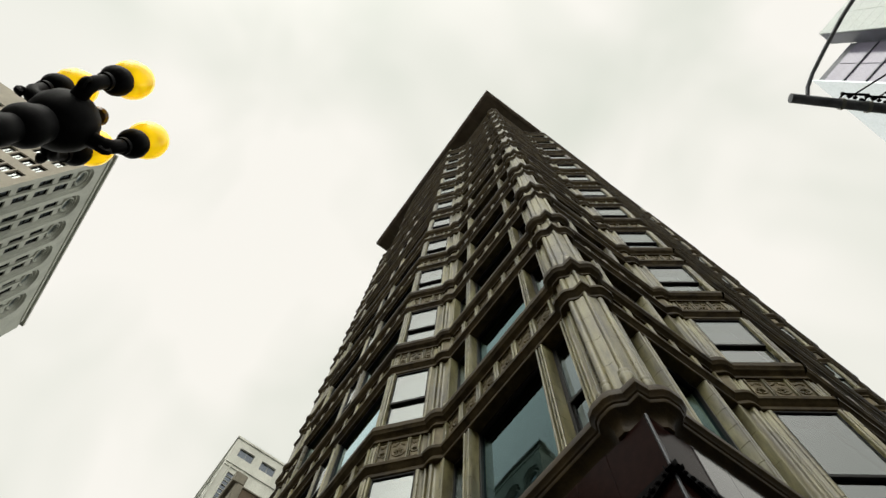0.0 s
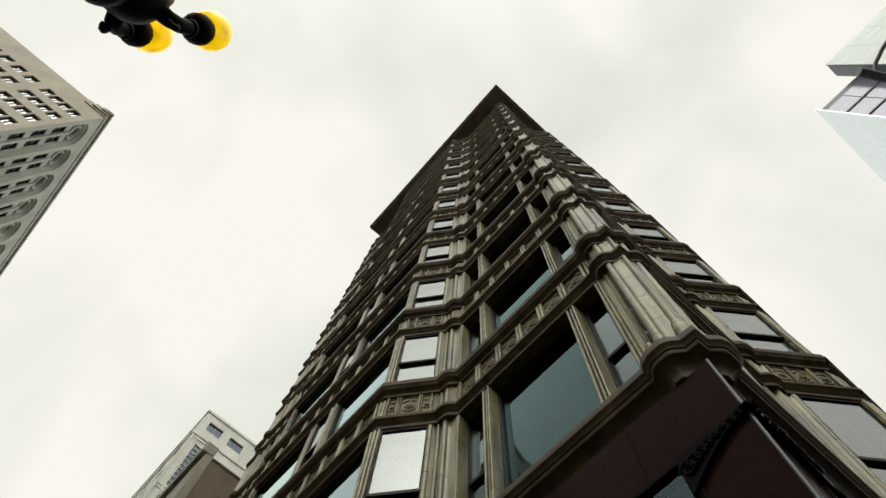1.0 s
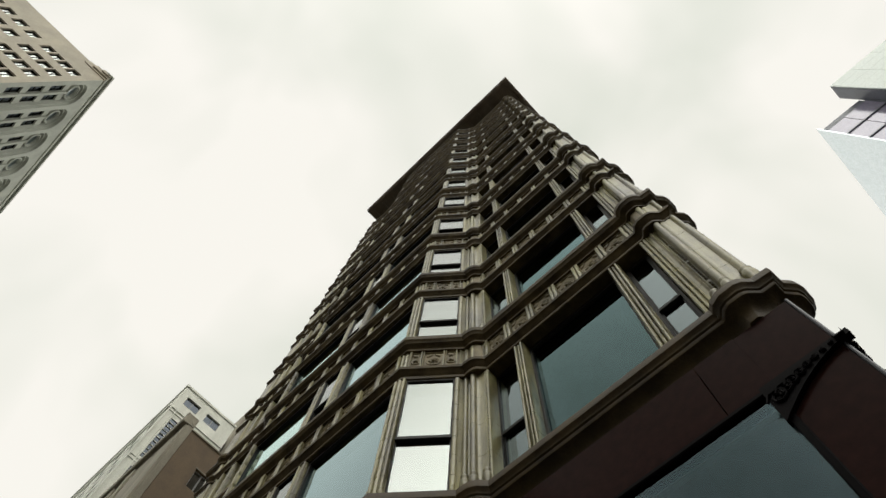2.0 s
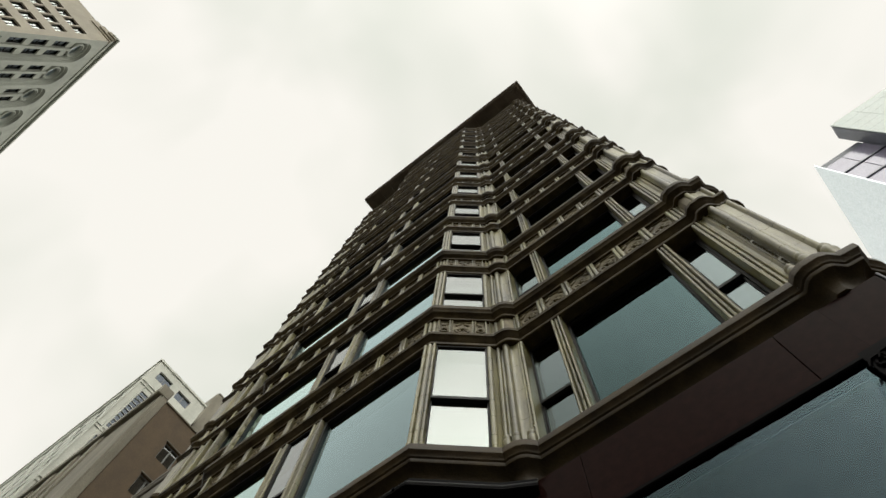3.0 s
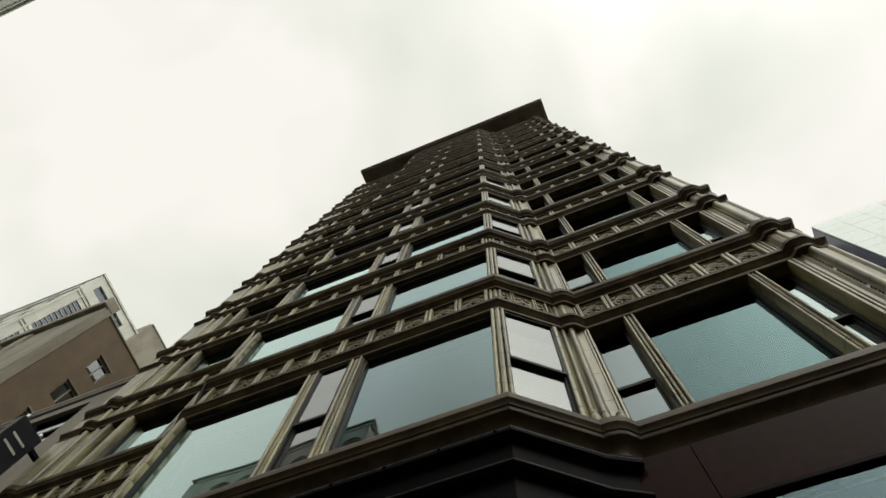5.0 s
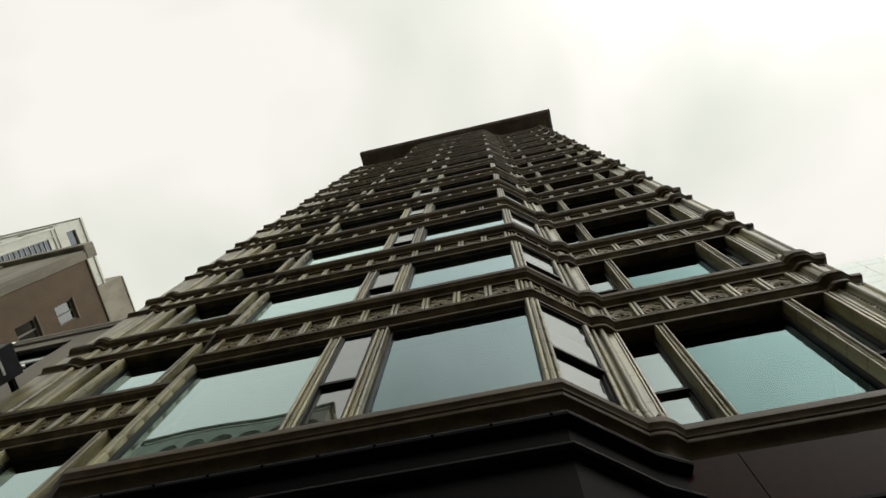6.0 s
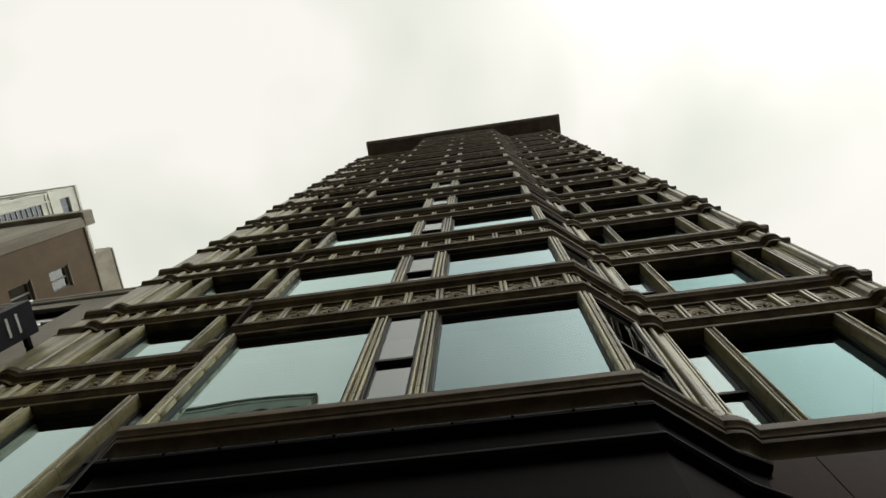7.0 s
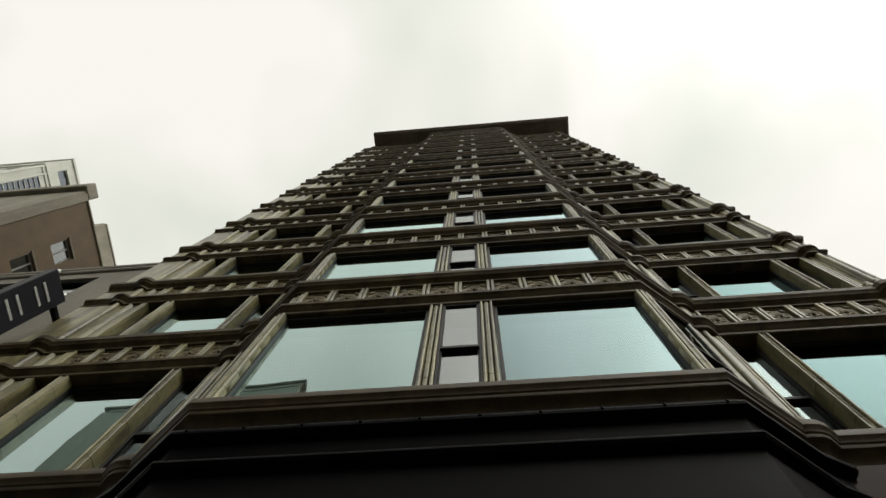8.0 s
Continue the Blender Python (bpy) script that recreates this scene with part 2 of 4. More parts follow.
def offset_path(pts, o):
    """The plan line moved o metres to its right (outwards), mitred at the bends."""
    out = []
    for i, p in enumerate(pts):
        ns = []
        for a, b in ((i - 1, i), (i, i + 1)):
            if a >= 0 and b < len(pts):
                dx, dy = pts[b][0] - pts[a][0], pts[b][1] - pts[a][1]
                q = math.hypot(dx, dy) or 1
                ns.append((dy / q, -dx / q))
        nx, ny = sum(n[0] for n in ns), sum(n[1] for n in ns)
        q = math.hypot(nx, ny) or 1
        nx, ny = nx / q, ny / q
        k = 1 / max(0.8, nx * ns[0][0] + ny * ns[0][1])
        out.append((p[0] + o * k * nx, p[1] + o * k * ny))
    return out


def sweep(bm, path, section):
    """A moulding with a section of (outwards, height) pairs along a plan line."""
    rings(bm, [[(x, y, z) for x, y in offset_path(path, o)] for o, z in section], False)


def frame_at(x, y, z, nx, ny):
    """A pose whose y looks outwards along (nx, ny) and whose z is up."""
    w = Vector((nx, ny, 0)).normalized()
    u = w.cross(Vector((0, 0, 1)))
    m = Matrix((u, w, Vector((0, 0, 1)))).transposed().to_4x4()
    m.translation = (x, y, z)
    return m


def window_meshes(w, h, kind):
    """Frame mesh and pane boxes of a window w by h, foot at z = 0, glazed at y = 0."""
    bm = bmesh.new()
    bar = {"fixed": 0.055, "hung": 0.03, "narrow": 0.045}[kind]
    sill = 0.03
    for a, b in (((-w / 2, -0.05, 0), (-w / 2 + bar, 0.05, h)), ((w / 2 - bar, -0.05, 0), (w / 2, 0.05, h)),
                 ((-w / 2 + bar, -0.05, 0), (w / 2 - bar, 0.05, sill)), ((-w / 2 + bar, -0.05, h - bar * 1.5), (w / 2 - bar, 0.05, h))):
        box(bm, a, b, 0.006)
    panes = []
    if kind != "fixed":
        mid = h * 0.445
        box(bm, (-w / 2 + bar, -0.045, mid - 0.035), (w / 2 - bar, 0.045, mid + 0.035), 0.006)
        for x0 in (-w / 2 + bar, w / 2 - bar - 0.024):
            box(bm, (x0, 0.0, mid + 0.035), (x0 + 0.024, 0.04, h - bar * 1.5))
            box(bm, (x0, -0.04, sill), (x0 + 0.024, 0.0, mid - 0.035))
        panes = [((-w / 2 + bar, 0.012, mid + 0.03), (w / 2 - bar, 0.02, h - bar * 1.4)), ((-w / 2 + bar, -0.03, sill), (w / 2 - bar, -0.022, mid - 0.03))]
    else:
        panes = [((-w / 2 + bar, -0.012, sill), (w / 2 - bar, -0.002, h - bar * 1.4))]
    return to_mesh("window_frame", bm, sash_paint, 0), panes


def pane_mesh(a, b, mat):
    """One sheet of glass that looks outwards (y)."""
    me = bpy.data.meshes.new("pane")
    me.from_pydata([(b[0], b[1], a[2]), (a[0], b[1], a[2]), (a[0], b[1], b[2]), (b[0], b[1], b[2])], [], [(0, 1, 2, 3)])
    me.materials.append(mat)
    return me


# ---- the tower: plan in (along, out), walls at x = 3.43 and y = 1.655 ----
XA, YB, DIAG = 3.43, 1.655, 1.775
SILLS = [7.72] + [12.17 + 3.785 * k for k in range(12)]
CORNICE = 55.7
DROP = 1.50
MID, MID_B = 9.47, 9.16
CORNER = [(1.655, 0.0), (1.765, 0.0), (1.80, 0.015), (1.90, 0.105), (1.94, 0.12), (2.07, 0.12), (2.12, 0.10), (2.18, 0.02), (2.22, 0.0), (2.32, 0.0)]
INNER = [(5.42, 0.0), (5.46, 0.04), (5.54, 0.12), (5.60, 0.15), (5.70, 0.16), (5.78, 0.15)]
CANT = [(5.84, 0.20), (6.60, 0.82)]
CANT_B = [(5.30, 0.20), (6.27, 0.92)]
END = [(16.64, 0.0), (17.22, 0.0), (17.29, 0.06), (17.37, 0.10), (17.45, 0.10), (17.53, 0.06), (17.60, 0.0), (18.27, 0.0)]
BACK_B = 0.54
STEP = 11.33


def mirrored(line, m=MID):
    return [(2 * m - s, d) for s, d in line]


def shifted(line, by=STEP):
    return [(s + by, d) for s, d in line]


BAYLINE = INNER + CANT
BAYLINE = BAYLINE + mirrored(list(reversed(BAYLINE)))
BAYLINE_B = shifted(INNER, -BACK_B) + CANT_B
BAYLINE_B = BAYLINE_B + mirrored(list(reversed(BAYLINE_B)), MID_B)
LINE_A = CORNER + BAYLINE + END
LINE_B = CORNER + BAYLINE_B + shifted(BAYLINE_B) + shifted(END, STEP - 0.08)


def on_a(s, d):
    return XA - d, s


def on_b(s, d):
    return s + DIAG, YB - d


tower = thing("office_tower", "tall sooty cream terracotta office tower with canted bay windows", "building")
SILL = [(-0.4, -0.44), (-0.05, -0.44), (0.0, -0.43), (0.0, -0.39), (-0.015, -0.375), (-0.01, -0.34), (0.025, -0.30), (0.075, -0.265), (0.09, -0.23), (0.105, -0.21), (0.12, -0.19), (0.12, -0.065), (0.11, -0.05), (0.105, -0.03), (0.02, 0.0), (-0.42, 0.02)]
HEAD = [(-0.42, -1.50), (-0.02, -1.50), (0.0, -1.487), (0.005, -1.435), (-0.02, -1.42), (-0.02, -1.37), (0.025, -1.325), (0.05, -1.285), (0.075, -1.27), (0.08, -1.20), (0.055, -1.16), (-0.05, -1.145), (-0.4, -1.145)]
BACK = [(-0.06, -1.17), (-0.06, -0.42)]
FIRST = [(-0.3, -0.51), (-0.11, -0.51), (-0.10, -0.46), (-0.09, -0.40), (-0.05, -0.345), (0.0, -0.305), (0.045, -0.285), (0.055, -0.265), (0.055, -0.235), (0.075, -0.22), (0.085, -0.19), (0.11, -0.165), (0.12, -0.15), (0.12, -0.055), (0.11, -0.03), (0.02, 0.0), (-0.42, 0.02)]


RINGC = [("a", s, d) for s, d in reversed(LINE_A)] + [("b", s, d) for s, d in LINE_B[1:]]


def course(name, pts, section, mat):
    """A moulding along plan points (front, along, out); parts of the section far behind the face run straight back."""
    conv = {"a": on_a, "b": on_b}
    face_line = [conv[f](s, d) for f, s, d in pts]
    bm_ = bmesh.new()
    rings(bm_, [[(x, y, z) for x, y in (offset_path(face_line, o) if o > -0.12 else [conv[f](s, d + o) for f, s, d in pts])] for o, z in section], False)
    return to_mesh(name, bm_, mat, 30)


def blocks_of(pts, size):
    """Cuts the plan line into pieces on its straight runs, with fine joints between."""
    pieces, now = [], [pts[0]]
    for p, q in zip(pts, pts[1:]):
        run = math.hypot(q[1] - p[1], q[2] - p[2])
        if p[0] == q[0] and run > 0.6:
            n = max(1, round(run / size))
            for i in range(n):
                f = (i + 0.5) / n
                g = 0.0025 / run
                now.append((p[0], p[1] + (q[1] - p[1]) * (f - g), p[2] + (q[2] - p[2]) * (f - g)))
                pieces.append(now)
                now = [(p[0], p[1] + (q[1] - p[1]) * (f + g), p[2] + (q[2] - p[2]) * (f + g))]
        now.append(q)
    return pieces + [now]


NEAR = [p for p in RINGC if p[0] == "a" or p[1] < 9.6]
REST = RINGC[len(NEAR) - 1:]
CUTS = blocks_of(NEAR, 0.85)
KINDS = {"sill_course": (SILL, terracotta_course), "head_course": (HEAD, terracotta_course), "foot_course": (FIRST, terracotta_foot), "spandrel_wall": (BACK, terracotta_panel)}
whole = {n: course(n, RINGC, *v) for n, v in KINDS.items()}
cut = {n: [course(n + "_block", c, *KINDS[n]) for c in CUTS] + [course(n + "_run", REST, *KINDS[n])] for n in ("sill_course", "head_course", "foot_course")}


def sunk(section):
    """The same section a few millimetres smaller, behind open joints."""
    mid = (section[0][1] + section[-1][1]) / 2
    return [(o - 0.006, mid + (z - mid) * 0.984) for o, z in section]


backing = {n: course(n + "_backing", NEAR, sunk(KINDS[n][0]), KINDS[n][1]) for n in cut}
TOPS = SILLS[1:] + [SILLS[-1] + 3.785]


def lay(name, z, near):
    if near:
        put(name + "_backing", backing[name], tower, pose(0, 0, z))
        for me in cut[name]:
            put(me.name.split(".")[0], me, tower, pose(0, 0, z))
    else:
        put(name, whole[name], tower, pose(0, 0, z))


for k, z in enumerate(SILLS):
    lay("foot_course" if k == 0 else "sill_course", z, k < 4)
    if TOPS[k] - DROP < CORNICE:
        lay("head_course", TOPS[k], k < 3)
        put("spandrel_wall", whole["spandrel_wall"], tower, pose(0, 0, TOPS[k]))


# piers: moulded shafts in courses of blocks
def arc(cs, cd, r, a0, a1, n=6):
    return [(cs + r * math.cos(radians(a0 + (a1 - a0) * i / n)), cd + r * math.sin(radians(a0 + (a1 - a0) * i / n))) for i in range(n + 1)]


HALF = [(1.65, 0.005), (1.665, 0.012), (1.69, 0.006), (1.705, -0.012), (1.72, -0.02), (1.735, -0.006), (1.80, 0.0), (1.83, 0.022), (1.855, 0.03), (1.875, 0.028)] + arc(1.925, 0.04, 0.05, 195, 0, 8) + [(1.98, 0.02), (2.0, -0.008), (2.045, -0.016), (2.06, 0.002), (2.075, 0.016), (2.09, 0.002), (2.105, -0.02), (2.15, -0.024), (2.17, -0.002), (2.185, -0.03), (2.20, -0.002), (2.225, -0.004), (2.24, -0.034), (2.255, -0.004), (2.288, -0.008), (2.30, -0.05), (2.30, -0.4)]

SIDE = [(5.40, -0.4), (5.40, -0.05), (5.405, -0.015), (5.43, -0.005), (5.442, -0.035), (5.454, -0.005), (5.475, 0.0), (5.49, -0.012), (5.57, 0.0), (5.60, 0.02), (5.61, 0.035)] + arc(5.66, 0.06, 0.05, 200, 20, 7) + [(5.715, 0.05), (5.735, 0.045), (5.755, 0.06)] + arc(5.785, 0.095, 0.032, 190, 40, 4) + [(5.82, 0.09), (5.84, 0.13), (5.86, 0.19)]
LAST = [(16.64, -0.4), (16.64, -0.05), (16.65, -0.01), (16.78, -0.01), (16.81, -0.05), (16.98, -0.05), (17.02, -0.01), (17.06, 0.0), (17.10, -0.04), (17.26, -0.04)] + arc(17.36, -0.01, 0.06, 200, -20, 6) + [(17.45, -0.04), (17.50, -0.01), (17.56, -0.01), (18.26, -0.01), (18.27, -0.05)]


def block_mesh(line, h, feet=(), joints=1, beads=()):
    bm = bmesh.new()
    steps = []
    for i in range(joints):
        z0, z1 = h * i / joints, h * (i + 1) / joints
        steps += [(-0.006, z0), (0, z0 + 0.004), (0, z1 - 0.004), (-0.006, z1 - 0.0005)]
    rings(bm, [[(x, y, z) for x, y in offset_path(line, o)] for o, z in steps], False)
    for x, y in beads:
        for i in range(int(h / 0.075)):
            bmesh.ops.create_cube(bm, size=0.024, matrix=pose(x, y, 0.035 + 0.075 * i, 45, 0, 45))
    for x, y in feet:
        lathe(bm, [(0.05, 0.0), (0.055, 0.15), (0.064, 0.18), (0.07, 0.24), (0.064, 0.29), (0.052, 0.315), (0.05, 0.325), (0.058, 0.345), (0.06, 0.375), (0.052, 0.395), (0.01, 0.40)], (x, y, 0.0), 12)
    return to_mesh("pier_block" if joints == 1 else "pier_shaft", bm, terracotta, 40)


SIDE_B = shifted(SIDE, -BACK_B)
SHAFTS = [([on_a(s, d) for s, d in reversed(HALF)] + [on_b(s, d) for s, d in HALF[1:]], [on_a(1.925, 0.05), on_b(1.925, 0.05), on_a(2.075, 0.0), on_b(2.075, 0.0), on_a(1.685, -0.002), on_b(1.685, -0.002)], [on_a(2.24, -0.02), on_b(2.24, -0.02), on_a(2.02, -0.004), on_b(2.02, -0.004)])]
for conv, flip, sets in ((on_a, True, [(SIDE, 0), (mirrored(SIDE), 1), (LAST, 0)]), (on_b, False, [(SIDE_B, 0), (mirrored(SIDE_B, MID_B), 1), (shifted(SIDE_B), 0), (shifted(mirrored(SIDE_B, MID_B)), 1)])):
    for line, turned in sets:
        if len(line) == len(LAST) and line[0][0] > 16:
            feet, beads = [conv(17.36, 0.0)], [conv(16.80, -0.035), conv(17.08, -0.03)]
        else:
            feet = [conv(line[15][0], 0.065), conv(line[24][0], 0.10), conv(line[7][0], -0.01)]
            beads = [conv(line[4][0], -0.02)]
        w = [conv(s, d) for s, d in line]
        SHAFTS.append((list(reversed(w)) if bool(turned) != flip else w, feet, beads))

for line, feet, beads in SHAFTS:
    made = {}
    for k, z in enumerate(SILLS):
        top = min(TOPS[k] - DROP + 0.01, CORNICE)
        count = (4, 3, 3, 3)[k] if k < 4 else 1
        h = (top - z) / count
        for i in range(count):
            key = (round(h, 3), i == 0)
            if key not in made:
                made[key] = block_mesh(line, h, feet if i == 0 else (), 4 if k > 3 else 1, beads if k < 4 else ())
            put(made[key].name.split(".")[0], made[key], tower, pose(0, 0, z + i * h))
        if TOPS[k] < CORNICE:
            if "between" not in made:
                made["between"] = block_mesh(line, 0.74)
            put("pier_block", made["between"], tower, pose(0, 0, TOPS[k] - 1.17))


# mullions: a roll on each edge, two beaded grooves, a flat strip between, small bases
def mullion_mesh(w, h, base=True, bend=0.0):
    """bend: half the angle between the two faces that a corner mullion covers."""
    bm = bmesh.new()
    a = w / 2
    thin = w < 0.15
    deep = -0.34 if 0.15 < w < 0.2 else -0.13
    r = a * 0.21
    grooves = []
    if thin:
        prof = [(-a, deep), (-a, -0.03)] + [(a * math.cos(radians(t)), -0.03 + 0.6 * a * math.sin(radians(t))) for t in (150, 120, 90, 60, 30)] + [(a, -0.03), (a, deep)]
    else:
        half = [(a, deep), (a, -0.04), (a - 0.006, -0.03), (a - 0.012, -0.042)]
        half += [(a - 0.012 - r + r * math.cos(radians(t)), -0.018 + r * math.sin(radians(t))) for t in (-20, 20, 60, 100, 140, 180)]
        g = a - 0.016 - 2 * r
        half += [(g, -0.045), (g - 0.018, -0.045), (g - 0.022, -0.018), (0.006, -0.014), (0.003, -0.02)]
        grooves = [-g + 0.01, g - 0.01]
        cb, sb = math.cos(bend), math.sin(bend)
        half = [(u * cb + v * sb, v * cb - u * sb) for u, v in half]
        prof = [(-u, v) for u, v in half] + list(reversed(half))
    steps = [(0.0, 0)]
    n = max(2, round(h / 0.40))
    for i in range(1, n):
        z = h * i / n
        steps += [(z - 0.006, 0), (z - 0.004, 1), (z + 0.004, 1), (z + 0.006, 0)]
    steps.append((h, 0))
    rings(bm, [[(u * (1 - 0.05 * q), v - 0.008 * q, z) for u, v in prof] for z, q in steps], False)
    for x in ((0,) if thin else (-a + 0.012 + r, a - 0.012 - r)) if base else ():
        q = a - 0.008 if thin else r
        lathe(bm, [(q, -0.02), (q + 0.006, 0.09), (q + 0.011, 0.105), (q + 0.012, 0.135), (q + 0.004, 0.15), (q + 0.001, 0.16), (q + 0.006, 0.17), (q + 0.006, 0.19), (q, 0.21), (0.006, 0.215)], (x * math.cos(bend), -0.018 - abs(x) * math.sin(bend), 0.0), 10)
    for x in grooves:
        for i in range(int((h - 0.05) / 0.062)):
            bmesh.ops.create_cube(bm, size=0.017, matrix=pose(x * math.cos(bend), -0.034 - abs(x) * math.sin(bend), 0.04 + 0.062 * i, 45, 0, 45))
    return to_mesh("mullion", bm, terracotta, 46)


# ornament: ribs beside a recessed field with a ring and petals
def panel_mesh(w, h):
    bm = bmesh.new()
    for sgn in (-1, 1):
        t = 0.029 if w > 0.42 else 0.013
        u = sgn * (w / 2 - t - 0.008)
        box(bm, (u - t, -0.02, 0.0), (u + t, 0.07 if w > 0.42 else 0.04, h), t * 0.48)
        if w > 0.42:
            for i in range(int(h / 0.06)):
                bmesh.ops.create_cube(bm, size=0.018, matrix=pose(sgn * (w / 2 - 0.002), 0.03, 0.03 + 0.06 * i, 45, 0, 45))
    ribs = len(bm.faces)
    cz, r0 = h / 2, min(0.17, w * 0.28)
    seg = 14
    rings(bm, [[(r * math.cos(2 * math.pi * i / seg), y, cz + r * math.sin(2 * math.pi * i / seg)) for i in range(seg)] for r, y in ((r0 + 0.03, -0.01), (r0 + 0.022, 0.012), (r0, 0.014), (r0 - 0.025, -0.002))], True)
    for i in range(6):
        a = radians(60 * i + 15)
        c = Matrix.Translation((0.58 * r0 * math.cos(a), 0.0, cz + 0.58 * r0 * math.sin(a))) @ Matrix.Rotation(-a, 4, "Y") @ Matrix.Diagonal((0.42 * r0, 0.02, 0.2 * r0, 1))
        bmesh.ops.create_icosphere(bm, subdivisions=1, radius=1.0, matrix=c)
    bmesh.ops.create_icosphere(bm, subdivisions=1, radius=0.03, matrix=pose(0, 0.02, cz))
    for sx in (-1, 1):
        for sz in (-1, 1):
            c = Matrix.Translation((sx * (w / 2 - 0.13), 0.0, cz + sz * (h / 2 - 0.13))) @ Matrix.Rotation(radians(45 * sx * sz), 4, "Y") @ Matrix.Diagonal((0.09, 0.03, 0.035, 1))
            bmesh.ops.create_icosphere(bm, subdivisions=1, radius=1.0, matrix=c)
    box(bm, (-w / 2, -0.02, 0.0), (w / 2, 0.018, 0.05), 0.006)
    box(bm, (-w / 2, -0.02, h - 0.04), (w / 2, 0.014, h), 0.006)
    # ribs take the paler terracotta: the light they catch is put into colour
    bm.faces.ensure_lookup_table()
    for f in bm.faces[:ribs]:
        f.material_index = 1
    me = to_mesh("spandrel_panel", bm, terracotta_panel, 40)
    me.materials.append(terracotta)
    return me


# the openings of one storey, as (along, out, normal along, normal out, width, kind)
def flat_group(s0, plate_w=1.71):
    """Two narrow sashes beside a wide plate, from the pier at s0."""
    w = plate_w
    return ([(s0 + 0.265, 0, 0, 1, 0.43, "narrow"), (s0 + 0.68 + w / 2, 0, 0, 1, w + 0.07, "fixed"), (s0 + 0.675 + w + 0.495, 0, 0, 1, 0.60, "narrow")],
            [(s0 + 0.565, 0, 0, 1, 0.18), (s0 + 0.79 + w, 0, 0, 1, 0.18)])


def bay_group(m, cant):
    """Plate, sash, plate on the front of the bay and a sash on each cant."""
    out = cant[1][1]
    half = m - cant[1][0]
    pw = half - 0.66
    wins = [(m - 0.56 - pw / 2, out, 0, 1, pw, "fixed"), (m - 0.06, out, 0, 1, 0.58, "hung"), (m + 0.44 + (pw + 0.12) / 2, out, 0, 1, pw + 0.12, "fixed")]
    muls = [(m + q, out, 0, 1, t) for q, t in ((-0.45, 0.22), (0.33, 0.22))]
    (s0, d0), (s1, d1) = cant
    q = math.hypot(s1 - s0, d1 - d0)
    us, ud = (s1 - s0) / q, (d1 - d0) / q
    for sg in (1, -1):
        def at(t):
            return (m + sg * (s0 + us * t - m), d0 + ud * t, -ud * sg, us)
        wins.append((*at(q / 2 - 0.015), q - 0.125, "hung"))
        muls.append((*at(0.035), 0.08))
        turn = 0.5 * math.atan2(ud, us)
        muls.append((m + sg * (s1 + 0.004 - m), d1 + 0.02, -math.sin(turn) * sg, math.cos(turn), 0.25 + 0.01 * turn))
    return wins, muls


def turned_group(g, m):
    return [[(2 * m - s, *r) for s, *r in part_] for part_ in g]


def moved_group(g, by):
    return [[(s + by, *r) for s, *r in part_] for part_ in g]


FLAT_A, FLAT_B = flat_group(2.26), flat_group(2.26, 1.71 - BACK_B)
GROUP_A = [FLAT_A, bay_group(MID, CANT), turned_group(FLAT_A, MID)]
GROUP_B = [FLAT_B, bay_group(MID_B, CANT_B), turned_group(FLAT_B, MID_B)]
GROUP_B += [moved_group(g, STEP) for g in GROUP_B[1:]]

win_made, mul_made, panel_made = {}, {}, {}


def spot(face, s, d, ns, nd, z, back=0.0):
    s, d = s - ns * back, d - nd * back
    if face == "a":
        x, y = on_a(s, d)
        return frame_at(x, y, z, -nd, ns)
    x, y = on_b(s, d)
    return frame_at(x, y, z, ns, -nd)


